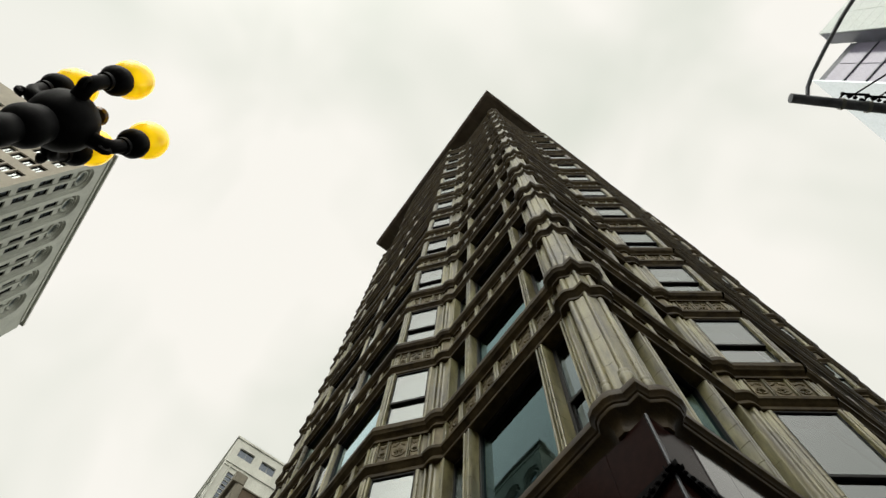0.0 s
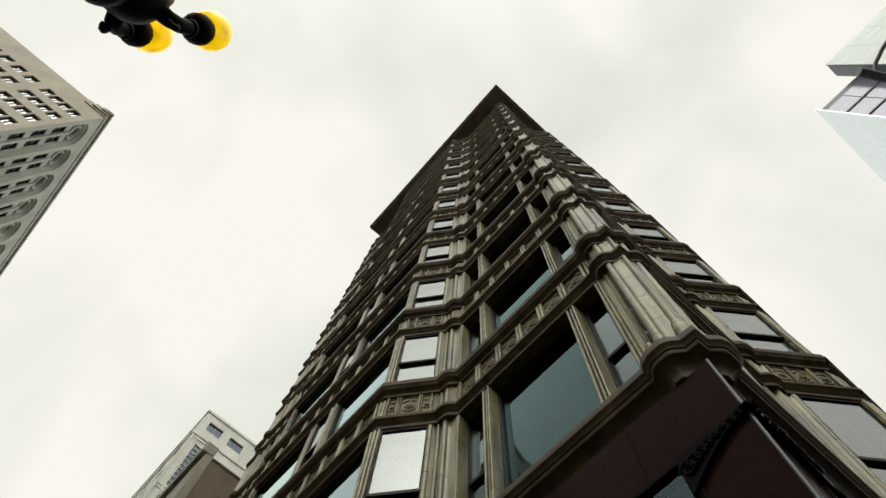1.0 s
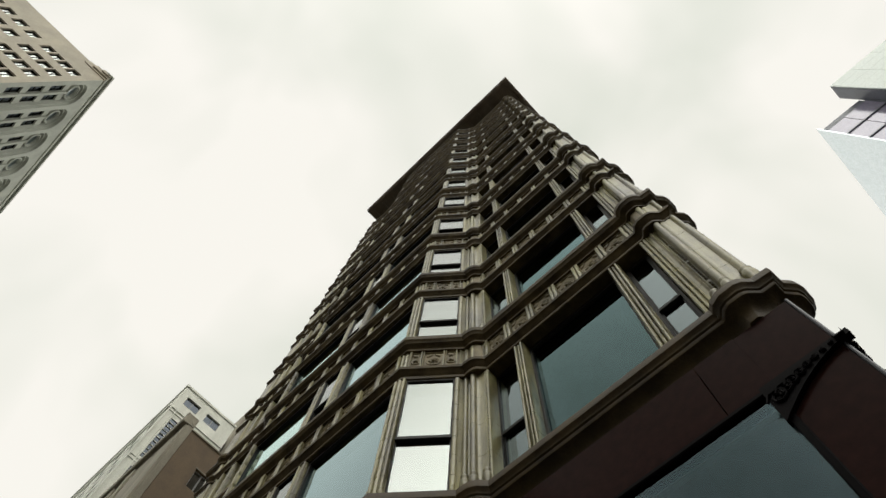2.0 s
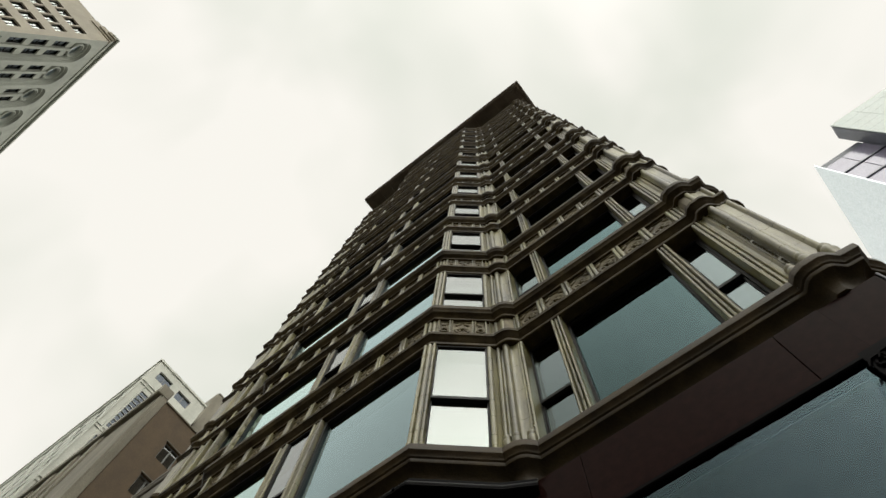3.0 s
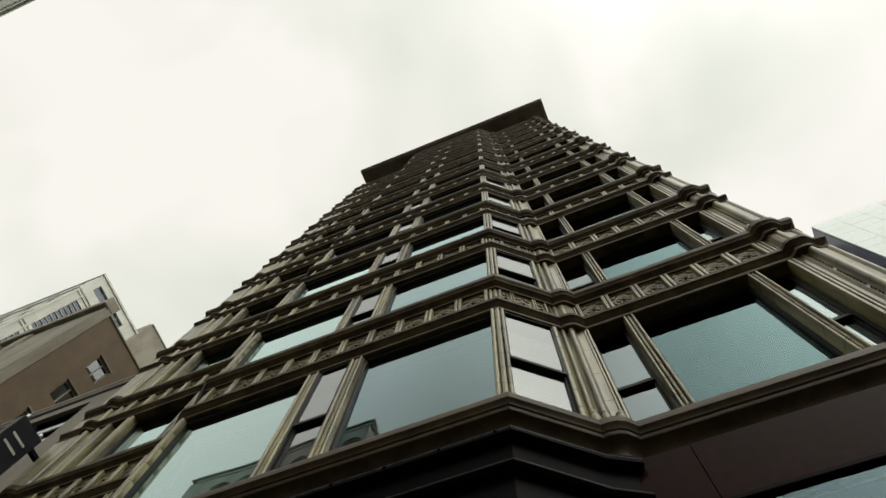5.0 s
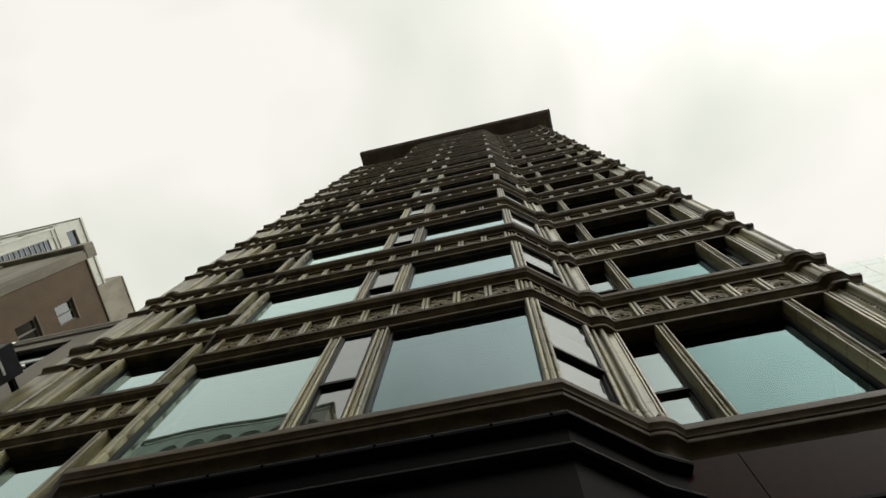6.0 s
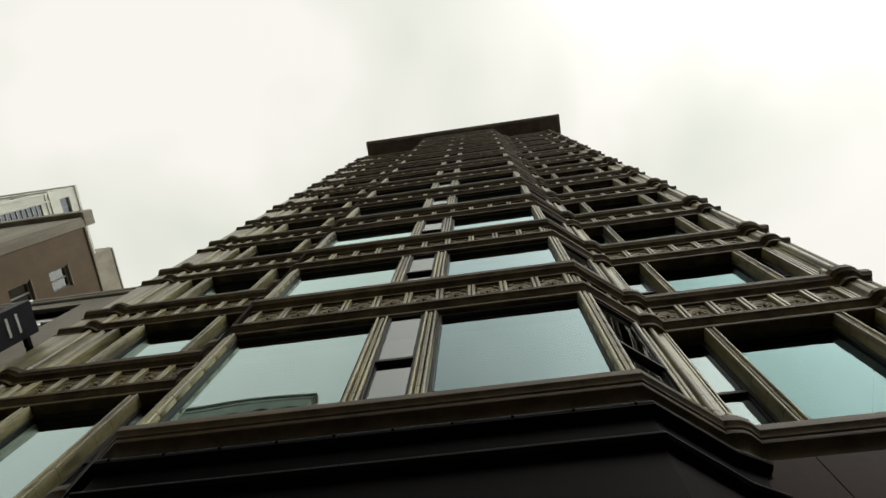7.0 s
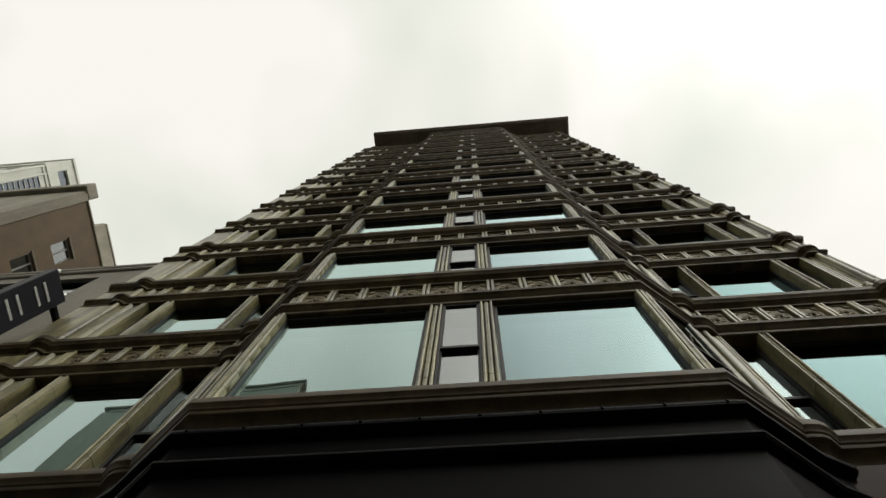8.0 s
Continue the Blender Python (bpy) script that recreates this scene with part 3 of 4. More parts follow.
for face, groups in (("a", GROUP_A), ("b", GROUP_B)):
    for k, z in enumerate(SILLS):
        h = min(TOPS[k] - DROP, CORNICE - 0.02) - z
        for gi, (wins, muls) in enumerate(groups):
            for s, d, ns, nd, w, kind in wins:
                # clear plates by the street front's corner; reflections painted stronger towards its far end
                sheet = {"hung": sash_glass, "narrow": grey_glass}.get(kind) or (plate if s > MID else bay_plate if gi == 1 else clear_plate)
                key = (round(w, 3), round(h, 3), kind, sheet.name)
                if key not in win_made:
                    fm, panes = window_meshes(w, h, kind)
                    win_made[key] = fm, [pane_mesh(a, b, sheet) for a, b in panes]
                fm, panes = win_made[key]
                win = put("window", fm, tower, spot(face, s, d, ns, nd, z, 0.13 if kind == "fixed" and d > 0.5 else {"fixed": 0.25, "hung": 0.075, "narrow": 0.27}[kind]))
                for p in panes:
                    put("pane", p, win)
            for s, d, ns, nd, w in muls:
                key = (w, round(h, 3))
                if key not in mul_made:
                    mul_made[key] = mullion_mesh(w, h, True, (w - 0.25) * 100 if w > 0.24 else 0.0)
                put("mullion", mul_made[key], tower, spot(face, s, d, ns, nd, z))
            if TOPS[k] < CORNICE and not (face == "b" and gi > 2):
                if gi % 2 == 0:
                    a0, a1 = min(q[0] - q[4] / 2 for q in wins), max(q[0] + q[4] / 2 for q in wins)
                    n = round((a1 - a0) / 0.535)
                    run = [(a0 + (a1 - a0) * (i + 0.5) / n, 0, 0, 1, (a1 - a0) / n) for i in range(n)]
                else:
                    (s0, d0, _, _, w0, _), (s1, _, _, _, w1, _) = wins[0], wins[2]
                    mid = (s0 - w0 / 2 + s1 + w1 / 2) / 2
                    run = [(mid + 0.545 * (i - 4.5), d0, 0, 1, 0.545) for i in range(10)]
                    for cs, cd, ns, nd, cw, _ in wins[3:]:
                        side_w = (cw - 0.40) / 2
                        run += [(cs + nd * q, cd - ns * q, ns, nd, w) for q, w in ((0, 0.40), (0.2 + side_w / 2, side_w), (-0.2 - side_w / 2, side_w))]
                    for s, d, ns, nd, w in muls[3::2]:
                        key = (w, "short")
                        if key not in mul_made:
                            mul_made[key] = mullion_mesh(w, 0.74, False, (w - 0.25) * 100)
                        put("spandrel_strip", mul_made[key], tower, spot(face, s, d, ns, nd, TOPS[k] - 1.165, 0.045))
                for s, d, ns, nd, w in run:
                    key = round(w, 3)
                    if key not in panel_made:
                        panel_made[key] = panel_mesh(w, 0.72)
                    put("spandrel_panel", panel_made[key], tower, spot(face, s, d, ns, nd, TOPS[k] - 1.148, 0.055))

# floors and the dark rooms behind the glass
RECESS = [(5.64, -0.45), (6.70, 0.40)]
RECESS_B = [(5.10, -0.45), (6.36, 0.46)]
inner = [on_a(17.9, -0.45)] + [on_a(s, d) for s, d in mirrored(RECESS) + list(reversed(RECESS))] + [on_a(2.13, -0.47)]
for by in (0, STEP):
    inner += [on_b(s + by, d) for s, d in RECESS_B + mirrored(list(reversed(RECESS_B)), MID_B)]
inner.append(on_b(28.9, -0.45))
bm = bmesh.new()
f = bm.faces.new([bm.verts.new((x, y, 0)) for x, y in inner + [(inner[-1][0], 17.9)]])
ext = bmesh.ops.extrude_face_region(bm, geom=[f])
bmesh.ops.translate(bm, verts=[v for v in ext["geom"] if isinstance(v, bmesh.types.BMVert)], vec=(0, 0, 0.3))
bmesh.ops.triangulate(bm, faces=[f for f in bm.faces if len(f.verts) > 4])
slab_me = to_mesh("floor_slab", bm, interior, 0)
for z in [0.5] + [t - 1.2 for t in SILLS] + [CORNICE - 0.3]:
    put("floor_slab", slab_me, tower, pose(0, 0, z))
bm = bmesh.new()
box(bm, (7.3, 5.4, 0.3), (29, 17.9, CORNICE))
part("core_wall", bm, interior, tower, "", 0)
bm = bmesh.new()
box(bm, (XA + 0.02, 18.0, 0), (30.9, 18.26, CORNICE + 0.02))
box(bm, (30.9, 1.75, 0), (31.2, 18.26, CORNICE + 0.02))
part("party_wall", bm, brick_party, tower, "", 0)

# cornice: a flat slab with a deep plain soffit and a moulded edge
cx, cy = 2.24, 0.76
bm = bmesh.new()
edge = [(cx, 17.6), (cx, cy), (31.2, cy)]
sweep(bm, edge, [(-3.2, 0.02), (-0.35, 0.0), (-0.3, -0.05), (-0.12, -0.05), (-0.1, 0.0), (0.0, 0.03), (0.0, 0.25), (0.06, 0.3), (0.06, 0.42), (-0.2, 0.5), (-3.2, 0.55)])
for x in np.arange(cx + 0.5, 29.0, 1.05):
    box(bm, (x - 0.09, cy + 0.2, -0.04), (x + 0.09, cy + 0.95, 0.03), 0.01)
for y in np.arange(cy + 0.6, 17.7, 1.05):
    box(bm, (cx + 0.2, y - 0.09, -0.04), (cx + 1.35, y + 0.09, 0.03), 0.01)
cornice = part("cornice", bm, cornice_brown, tower, "broad dark flat cornice slab", 30)
cornice.location = (0, 0, CORNICE)
bm = bmesh.new()
box(bm, (XA - 0.9, 2.0, CORNICE + 0.3), (31.0, 17.5, CORNICE + 0.8))
part("roof_slab", bm, tan_stone, tower, "", 0)

# base: granite fascia, bronze frames, shop glass, dark bay foot
for conv, cant, m, shift in ((on_a, CANT, MID, 0), (on_b, CANT_B, MID_B, 0), (on_b, CANT_B, MID_B, STEP)):
    bm = bmesh.new()
    foot_line = [(cant[0][0] - 0.34, 0.02)] + cant
    line = [conv(s + shift, d) for s, d in foot_line + mirrored(list(reversed(foot_line)), m)]
    if conv is on_a:
        line = list(reversed(line))
    sweep(bm, line, [(-0.3, 7.21), (0.0, 7.21), (0.0, 7.16), (0.02, 7.14), (0.05, 7.10), (0.055, 7.03), (0.02, 7.0), (-0.06, 6.98), (-0.08, 6.69), (-0.02, 6.66), (0.0, 6.60), (-0.03, 6.56), (-0.12, 6.54), (-0.14, 0.0)])
    foot = part("bay_foot", bm, bronze, tower, "black bronze moulded foot of the bays", 30)
    for z, o, r in ((7.07, 0.045, 0.02), (6.62, -0.012, 0.016)):
        bm = bmesh.new()
        tube(bm, [(x, y, z) for x, y in offset_path(line, o)], r, 8)
        part("bead", bm, bead_metal, foot)
    if conv is on_a:
        foot_a = foot
stud = bmesh.new()
lathe(stud, [(0.0, -0.02), (0.016, -0.014), (0.018, 0.014), (0.0, 0.02)], (0, 0, 0), 8)
stud_me = to_mesh("stud", stud, bronze)
for i in range(10):
    put("stud", stud_me, foot_a, pose(*on_a(6.75 + i * 0.605, 0.88), 7.07))

panel_edges = [(2.285, 2.75), (2.757, 4.98), (4.987, 5.62)]
for face, m, back in (("a", MID, 0.0), ("b", MID_B, BACK_B)):
    for m0, sg in ((0.0, 1), (2 * m, -1)):
        for a, b in [panel_edges[0], (panel_edges[1][0], panel_edges[1][1] - back), (panel_edges[2][0] - back, panel_edges[2][1] - back)]:
            bm = bmesh.new()
            box(bm, (-(b - a) / 2, -0.12, 6.335), ((b - a) / 2, -0.01, 7.21), 0.003)
            s = m0 + sg * (a + b) / 2
            ob = part("fascia_panel", bm, granite if face == "a" else black_glass, tower, "", 0)
            ob.matrix_basis = spot(face, s, 0, 0, 1, 0)
        bm = bmesh.new()
        sc, hw = m0 + sg * (3.95 - back / 2), 1.62 - back / 2
        box(bm, (-hw, -0.2, 6.27), (hw, 0.004, 6.331), 0.012)
        box(bm, (-hw, -0.2, 0.5), (-hw + 0.07, 0.0, 6.27), 0.012)
        box(bm, (hw - 0.07, -0.2, 0.5), (hw, 0.0, 6.27), 0.012)
        box(bm, (-hw + 0.07, -0.2, 0.5), (hw - 0.07, 0.0, 0.7), 0.012)
        box(bm, (-hw + 0.07, -0.18, 3.2), (hw - 0.07, -0.02, 3.3), 0.012)
        fr = part("shop_window", bm, bronze, tower, "", 0)
        fr.matrix_basis = spot(face, sc, 0, 0, 1, 0)
        for z0, z1 in ((0.7, 3.2), (3.3, 6.27)):
            put("pane", pane_mesh((-hw + 0.07, -0.06, z0), (hw - 0.07, -0.045, z1), shop_glass), fr)
        bm = bmesh.new()
        box(bm, (-hw - 0.04, -0.3, 0.0), (hw + 0.04, 0.02, 0.5), 0.01)
        ob = part("stall_riser", bm, granite, tower, "", 0)
        ob.matrix_basis = spot(face, sc, 0, 0, 1, 0)
# corner piers of the base with fretwork brackets
bm = bmesh.new()
box(bm, (XA + 0.02, YB + 0.02, 0.0), (XA + 0.72, YB + 0.72, 7.21), 0.01)
part("corner_pier", bm, granite, tower, "polished brown stone corner pier", 0)
bm = bmesh.new()
tube(bm, [(XA + 0.02, YB + 0.02, 0.1), (XA + 0.02, YB + 0.02, 7.2)], 0.018, 10)
part("corner_bead", bm, edge_steel, tower, "polished steel corner bead")
for face in ("a", "b"):
    bm = bmesh.new()
    seg = 10
    low = [(-0.42 + 0.84 * q / seg, 6.31 - 0.06 - 0.42 * (q / seg) ** 1.8) for q in range(seg + 1)]
    if face == "b":
        low = [(-u, z) for u, z in reversed(low)]
    for y in (-0.05, 0.035):
        bm.faces.new([bm.verts.new((u, y, z)) for u, z in low + [(low[-1][0], 6.32), (low[0][0], 6.32)]])
    rings(bm, [[(u, y, z) for u, z in low] for y in (-0.05, 0.035)], False)
    for q, (u, z) in enumerate(low[1:-1]):
        r = 0.5 * (6.28 - z) * 0.55
        pts = [(u + r * (1 - a / 14) * math.cos(a * 0.9), 0.045, (6.29 + z) / 2 + r * (1 - a / 14) * math.sin(a * 0.9)) for a in range(12)]
        tube(bm, pts, 0.014, 5)
    ob = part("fret_bracket", bm, bronze, tower, "black scrolled fretwork bracket", 30)
    ob.matrix_basis = spot(face, 2.0, 0, 0, 1, 0)
bm = bmesh.new()
box(bm, (XA + 0.05, 16.6, 0.0), (XA + 0.9, 18.25, 7.2), 0.01)
part("end_pier", bm, granite, tower, "", 0)


# ---- ground ----
def slab(name, a, b, mat, label, category, bevel=0.0):
    bm_ = bmesh.new()
    box(bm_, a, b, bevel)
    ob = new(name, to_mesh(name, bm_, mat, 0))
    return tagged(ob, label, category, "", "structure")


slab("ground", (-600, -600, -0.5), (600, 600, -0.15), asphalt, "dark grey asphalt street ground", "ground")
slab("pavement", (-4.6, -0.9, -0.15), (60, 140, 0.0), concrete, "pale grey concrete pavement beside the tower", "pavement", 0.02)
slab("pavement", (26.05, -75, -0.15), (60, -16.0, 0.0), concrete, "pale grey concrete pavement round the modern building", "pavement", 0.02)
slab("pavement", (-60, 20, -0.15), (-23.5, 140, 0.0), concrete, "pale grey concrete pavement across the street", "pavement", 0.02)


# unseen plain blocks that close the streets, added to shut out low sky light
for a, b in (((-60, -14, -0.15), (-27.5, 32.0, 22)), ((-60, -90, -0.15), (-27.5, -40, 22)), ((-12, -60, -0.15), (26, -24, 20))):
    bm = bmesh.new()
    box(bm, a, b, 0.05)
    tagged(new("street_wall", to_mesh("street_wall", bm, tan_stone, 0)), "unseen plain weathered stone wall added to cut low sky light", "wall", "", "structure")


# ---- walls with real window openings for the buildings round about ----
def holed_wall(parent, name, m, u, zr, cols, rows, depth, mat, label=""):
    """A wall in its own plane (x along, y out) from u[0] to u[1], zr[0] to zr[1], with an opening at each column and row."""
    us = sorted({u[0], u[1], *(q for c in cols for q in c)})
    zs = sorted({zr[0], zr[1], *(q for r in rows for q in r)})
    bm_ = bmesh.new()
    holes = {(a, b) for a in cols for b in rows}

    def quad(*p):
        bm_.faces.new([bm_.verts.new(v) for v in p])
    for u0, u1 in zip(us, us[1:]):
        for z0, z1 in zip(zs, zs[1:]):
            if ((u0, u1), (z0, z1)) in holes:
                quad((u0, 0, z0), (u0, -depth, z0), (u0, -depth, z1), (u0, 0, z1))
                quad((u1, 0, z0), (u1, 0, z1), (u1, -depth, z1), (u1, -depth, z0))
                quad((u0, 0, z0), (u1, 0, z0), (u1, -depth, z0), (u0, -depth, z0))
                quad((u0, 0, z1), (u0, -depth, z1), (u1, -depth, z1), (u1, 0, z1))
            else:
                quad((u0, 0, z0), (u1, 0, z0), (u1, 0, z1), (u0, 0, z1))
    me = bpy.data.meshes.new(name)
    bm_.to_mesh(me)
    bm_.free()
    me.materials.append(mat)
    put(name, me, parent, m, label)


far_made = {}


def far_windows(parent, m, cols, rows, depth, kind="hung", glass=None):
    for c in cols:
        for r in rows:
            key = (round(c[1] - c[0], 3), round(r[1] - r[0], 3), kind, glass)
            if key not in far_made:
                w, h = key[0], key[1]
                bm_ = bmesh.new()
                t = 0.04 if kind == "fixed" else 0.07
                box(bm_, (-w / 2, -0.05, 0), (-w / 2 + t, 0.05, h))
                box(bm_, (w / 2 - t, -0.05, 0), (w / 2, 0.05, h))
                box(bm_, (-w / 2 + t, -0.05, 0), (w / 2 - t, 0.05, t))
                box(bm_, (-w / 2 + t, -0.05, h - t), (w / 2 - t, 0.05, h))
                if kind == "hung":
                    box(bm_, (-w / 2 + t, -0.04, h / 2 - 0.04), (w / 2 - t, 0.04, h / 2 + 0.04))
                if kind == "sash":
                    box(bm_, (-0.03, -0.04, t), (0.03, 0.04, h - t))
                if kind == "pair":
                    box(bm_, (-0.05, -0.05, t), (0.05, 0.05, h - t))
                far_made[key] = to_mesh("window_frame", bm_, pale_frame if kind in ("pair", "fixed") else sash_paint, 0), pane_mesh((-w / 2 + t, -0.02, t), (w / 2 - t, 0.0, h - t), glass or (sash_glass if kind == "sash" else far_glass))
            fm, pm = far_made[key]
            ob = put("window", fm, parent, m @ pose((c[0] + c[1]) / 2, -depth, r[0]))
            put("pane", pm, ob)


def solid(parent, name, a, b, mat, bevel=0.0, label=""):
    bm_ = bmesh.new()
    box(bm_, a, b, bevel)
    return part(name, bm_, mat, parent, label, 0)


# tower across the street: plain buff side with rows of sashes, grey arcaded front
far = thing("stone_skyscraper", "buff stone skyscraper with grey arcaded front and thin cornice", "building")
FX, FY = -27.4, 32.4
side = frame_at(FX, FY, 0, 0, -1)
cols = [(q - 0.06, q + 0.86) for q in (0.78, 1.86, 2.94, 4.02)] + [(q - 0.05, q + 0.97) for q in (5.95, 7.5, 9.05, 10.6, 13.0, 14.6, 16.2)]
rows = [(65.3 - 3.2 * i, 67.05 - 3.2 * i) for i in range(14)]
flip = [(-b, -a) for a, b in cols]
# its own x runs towards the street, so columns count back from the corner
u_sign = 1 if (side @ Vector((1, 0, 0))).x > FX else -1
use = flip if u_sign > 0 else cols
rng = (-20.0, 0.0) if u_sign > 0 else (0.0, 20.0)
holed_wall(far, "side_wall", side, rng, (0.0, 71.25), use, rows, 0.3, limestone)
far_windows(far, side, use, rows, 0.23, "sash")
for i in range(3):
    solid(far, "cornice_return", (FX - 2.7 + 0.85 * i, FY - 0.12 - 0.2 * i, 70.1 + 0.3 * i), (FX + 0.05, FY + 0.3, 71.25), limestone, 0.02)
solid(far, "cornice_step", (FX - 0.3, FY - 0.1, 70.25), (FX + 0.1, FY + 25, 70.7), grey_stone, 0.02)
solid(far, "cornice", (FX - 0.6, FY - 0.6, 70.95), (FX + 0.3, FY + 26, 71.27), grey_stone, 0.05)
solid(far, "wall_core", (FX - 20, FY + 0.6, 0), (FX - 0.9, FY + 25, 70.2), interior)
front = frame_at(FX, FY, 0, 1, 0)
v_sign = 1 if (front @ Vector((1, 0, 0))).y > FY else -1
bays = [34.55 + 3.66 * i - FY for i in range(6)]


def fu(y):
    return v_sign * y


def front_bay(y):
    """One arcade bay: two columns of windows between slim ribs under a round head with a round light."""
    bm_ = bmesh.new()
    seg = 16
    for r0, r1, d0, d1 in ((1.55, 1.48, 0.0, -0.3), (1.48, 1.34, -0.3, -0.28), (1.34, 1.2, -0.28, -0.72)):
        rings(bm_, [[(r * math.cos(math.pi * i / seg), d, 67.0 + r * math.sin(math.pi * i / seg)) for i in range(seg + 1)] for r, d in ((r0, d0), (r1, d1))], False)
        for sg in (-1, 1):
            rings(bm_, [[(sg * r, d, z) for z in (0.0, 67.0)] for r, d in ((r0, d0), (r1, d1))], False)
    rings(bm_, [[(r * math.cos(2 * math.pi * i / seg), d, 67.0 + r * math.sin(2 * math.pi * i / seg)) for i in range(seg)] for r, d in ((1.04, -0.7), (1.0, -0.34), (0.86, -0.3), (0.82, -0.42), (0.77, -0.42), (0.74, -0.62))], True)
    for z in np.arange(65.4, 30.0, -3.1):
        box(bm_, (-1.2, -0.75, z - 0.2), (1.2, -0.5, z + 0.75))
    box(bm_, (-0.16, -0.75, 0.0), (0.16, -0.35, 66.0))
    ob = part("arcade_bay", bm_, grey_stone, far, "", 30)
    ob.matrix_basis = front @ pose(fu(y), 0, 0)
    for sx in (-0.68, 0.68):
        far_windows(far, front @ pose(fu(y) + sx, 0, 0), [(-0.5, 0.5)], [(z + 0.75 - 3.1, z - 0.2) for z in np.arange(65.4, 46.0, -3.1)], 0.68)
    bm_ = bmesh.new()
    rings(bm_, [[(r * math.cos(2 * math.pi * i / seg), -0.58, 67.0 + r * math.sin(2 * math.pi * i / seg)) for i in range(seg)] for r in (0.76, 0.02)], True)
    w_ = part("round_window", bm_, far_glass, far, "", 0)
    w_.matrix_basis = front @ pose(fu(y), 0, 0)


def front_field(y0, y1, has):
    """The flat stone between and over the arches."""
    bm_ = bmesh.new()
    seg = 16

    def quad(*p):
        bm_.faces.new([bm_.verts.new(v) for v in p])
    if has is None:
        quad((y0, 0, 0), (y1, 0, 0), (y1, 0, 70.4), (y0, 0, 70.4))
    else:
        quad((y0, 0, 0), (has - 1.55, 0, 0), (has - 1.55, 0, 67.0), (y0, 0, 67.0))
        quad((has + 1.55, 0, 0), (y1, 0, 0), (y1, 0, 67.0), (has + 1.55, 0, 67.0))
        for i in range(seg):
            a, b = (math.pi * (1 - q / seg) for q in (i, i + 1))
            xa, xb = has + 1.55 * math.cos(a), has + 1.55 * math.cos(b)
            quad((xa, 0, 67 + 1.55 * math.sin(a)), (xb, 0, 67 + 1.55 * math.sin(b)), (xb, 0, 70.4), (xa, 0, 70.4))
        quad((y0, 0, 67), (has - 1.55, 0, 67), (has - 1.55, 0, 70.4), (y0, 0, 70.4))
        quad((has + 1.55, 0, 67), (y1, 0, 67), (y1, 0, 70.4), (has + 1.55, 0, 70.4))
    ob = part("front_wall", bm_, grey_stone, far, "", 0)
    ob.matrix_basis = front @ Matrix.Diagonal((v_sign, 1, 1, 1))


for y in bays:
    front_bay(y)
    front_field(y - 1.83 if y != bays[0] else 0.0, y + 1.83, y)
front_field(bays[-1] + 1.83, 26.0, None)

# brown brick block down the street, with its tan stone front
brown = thing("brick_building", "brown brick building with tan stone street front", "building")
bw = frame_at(3.75, 34.3, 0, 0, -1)
bs = 1 if (bw @ Vector((1, 0, 0))).x > 3.75 else -1
bc = [(2.35, 3.6)]
bc2 = bc if bs > 0 else [(-b, -a) for a, b in bc]
br = [(35.75, 37.45), (32.4, 34.1), (29.0, 30.7), (25.6, 27.3)]
holed_wall(brown, "side_wall", bw, (0, 5.2) if bs > 0 else (-5.2, 0), (0, 40.0), bc2, br, 0.35, brown_brick)
far_windows(brown, bw, bc2, br, 0.18, "pair", sash_glass)
for r in br:
    solid(brown, "lintel", (6.0, 34.23, r[1]), (7.45, 34.32, r[1] + 0.12), tan_stone, 0.02)
solid(brown, "street_front", (3.55, 34.31, 0), (4.0, 53.0, 41.1), tan_stone, 0.02)
for i, y in enumerate(np.arange(40.0, 52.0, 2.6)):
    solid(brown, "front_pilaster", (3.38, y, 6), (3.56, y + 0.9, 40.0), tan_stone, 0.03)
solid(brown, "front_cornice", (3.2, 34.2, 40.2), (4.2, 53.0, 41.3), tan_stone, 0.06)
solid(brown, "rear_wall", (8.8, 18.5, 0), (9.2, 34.4, 39.9), brown_brick)
solid(brown, "coping", (4.2, 34.2, 40.0), (9.25, 34.7, 40.16), tan_stone, 0.03)
solid(brown, "corner_quoin", (3.72, 34.24, 0), (4.2, 34.34, 41.2), tan_stone, 0.02)
solid(brown, "roof", (4.0, 34.6, 39.5), (9.2, 53.0, 39.8), asphalt)

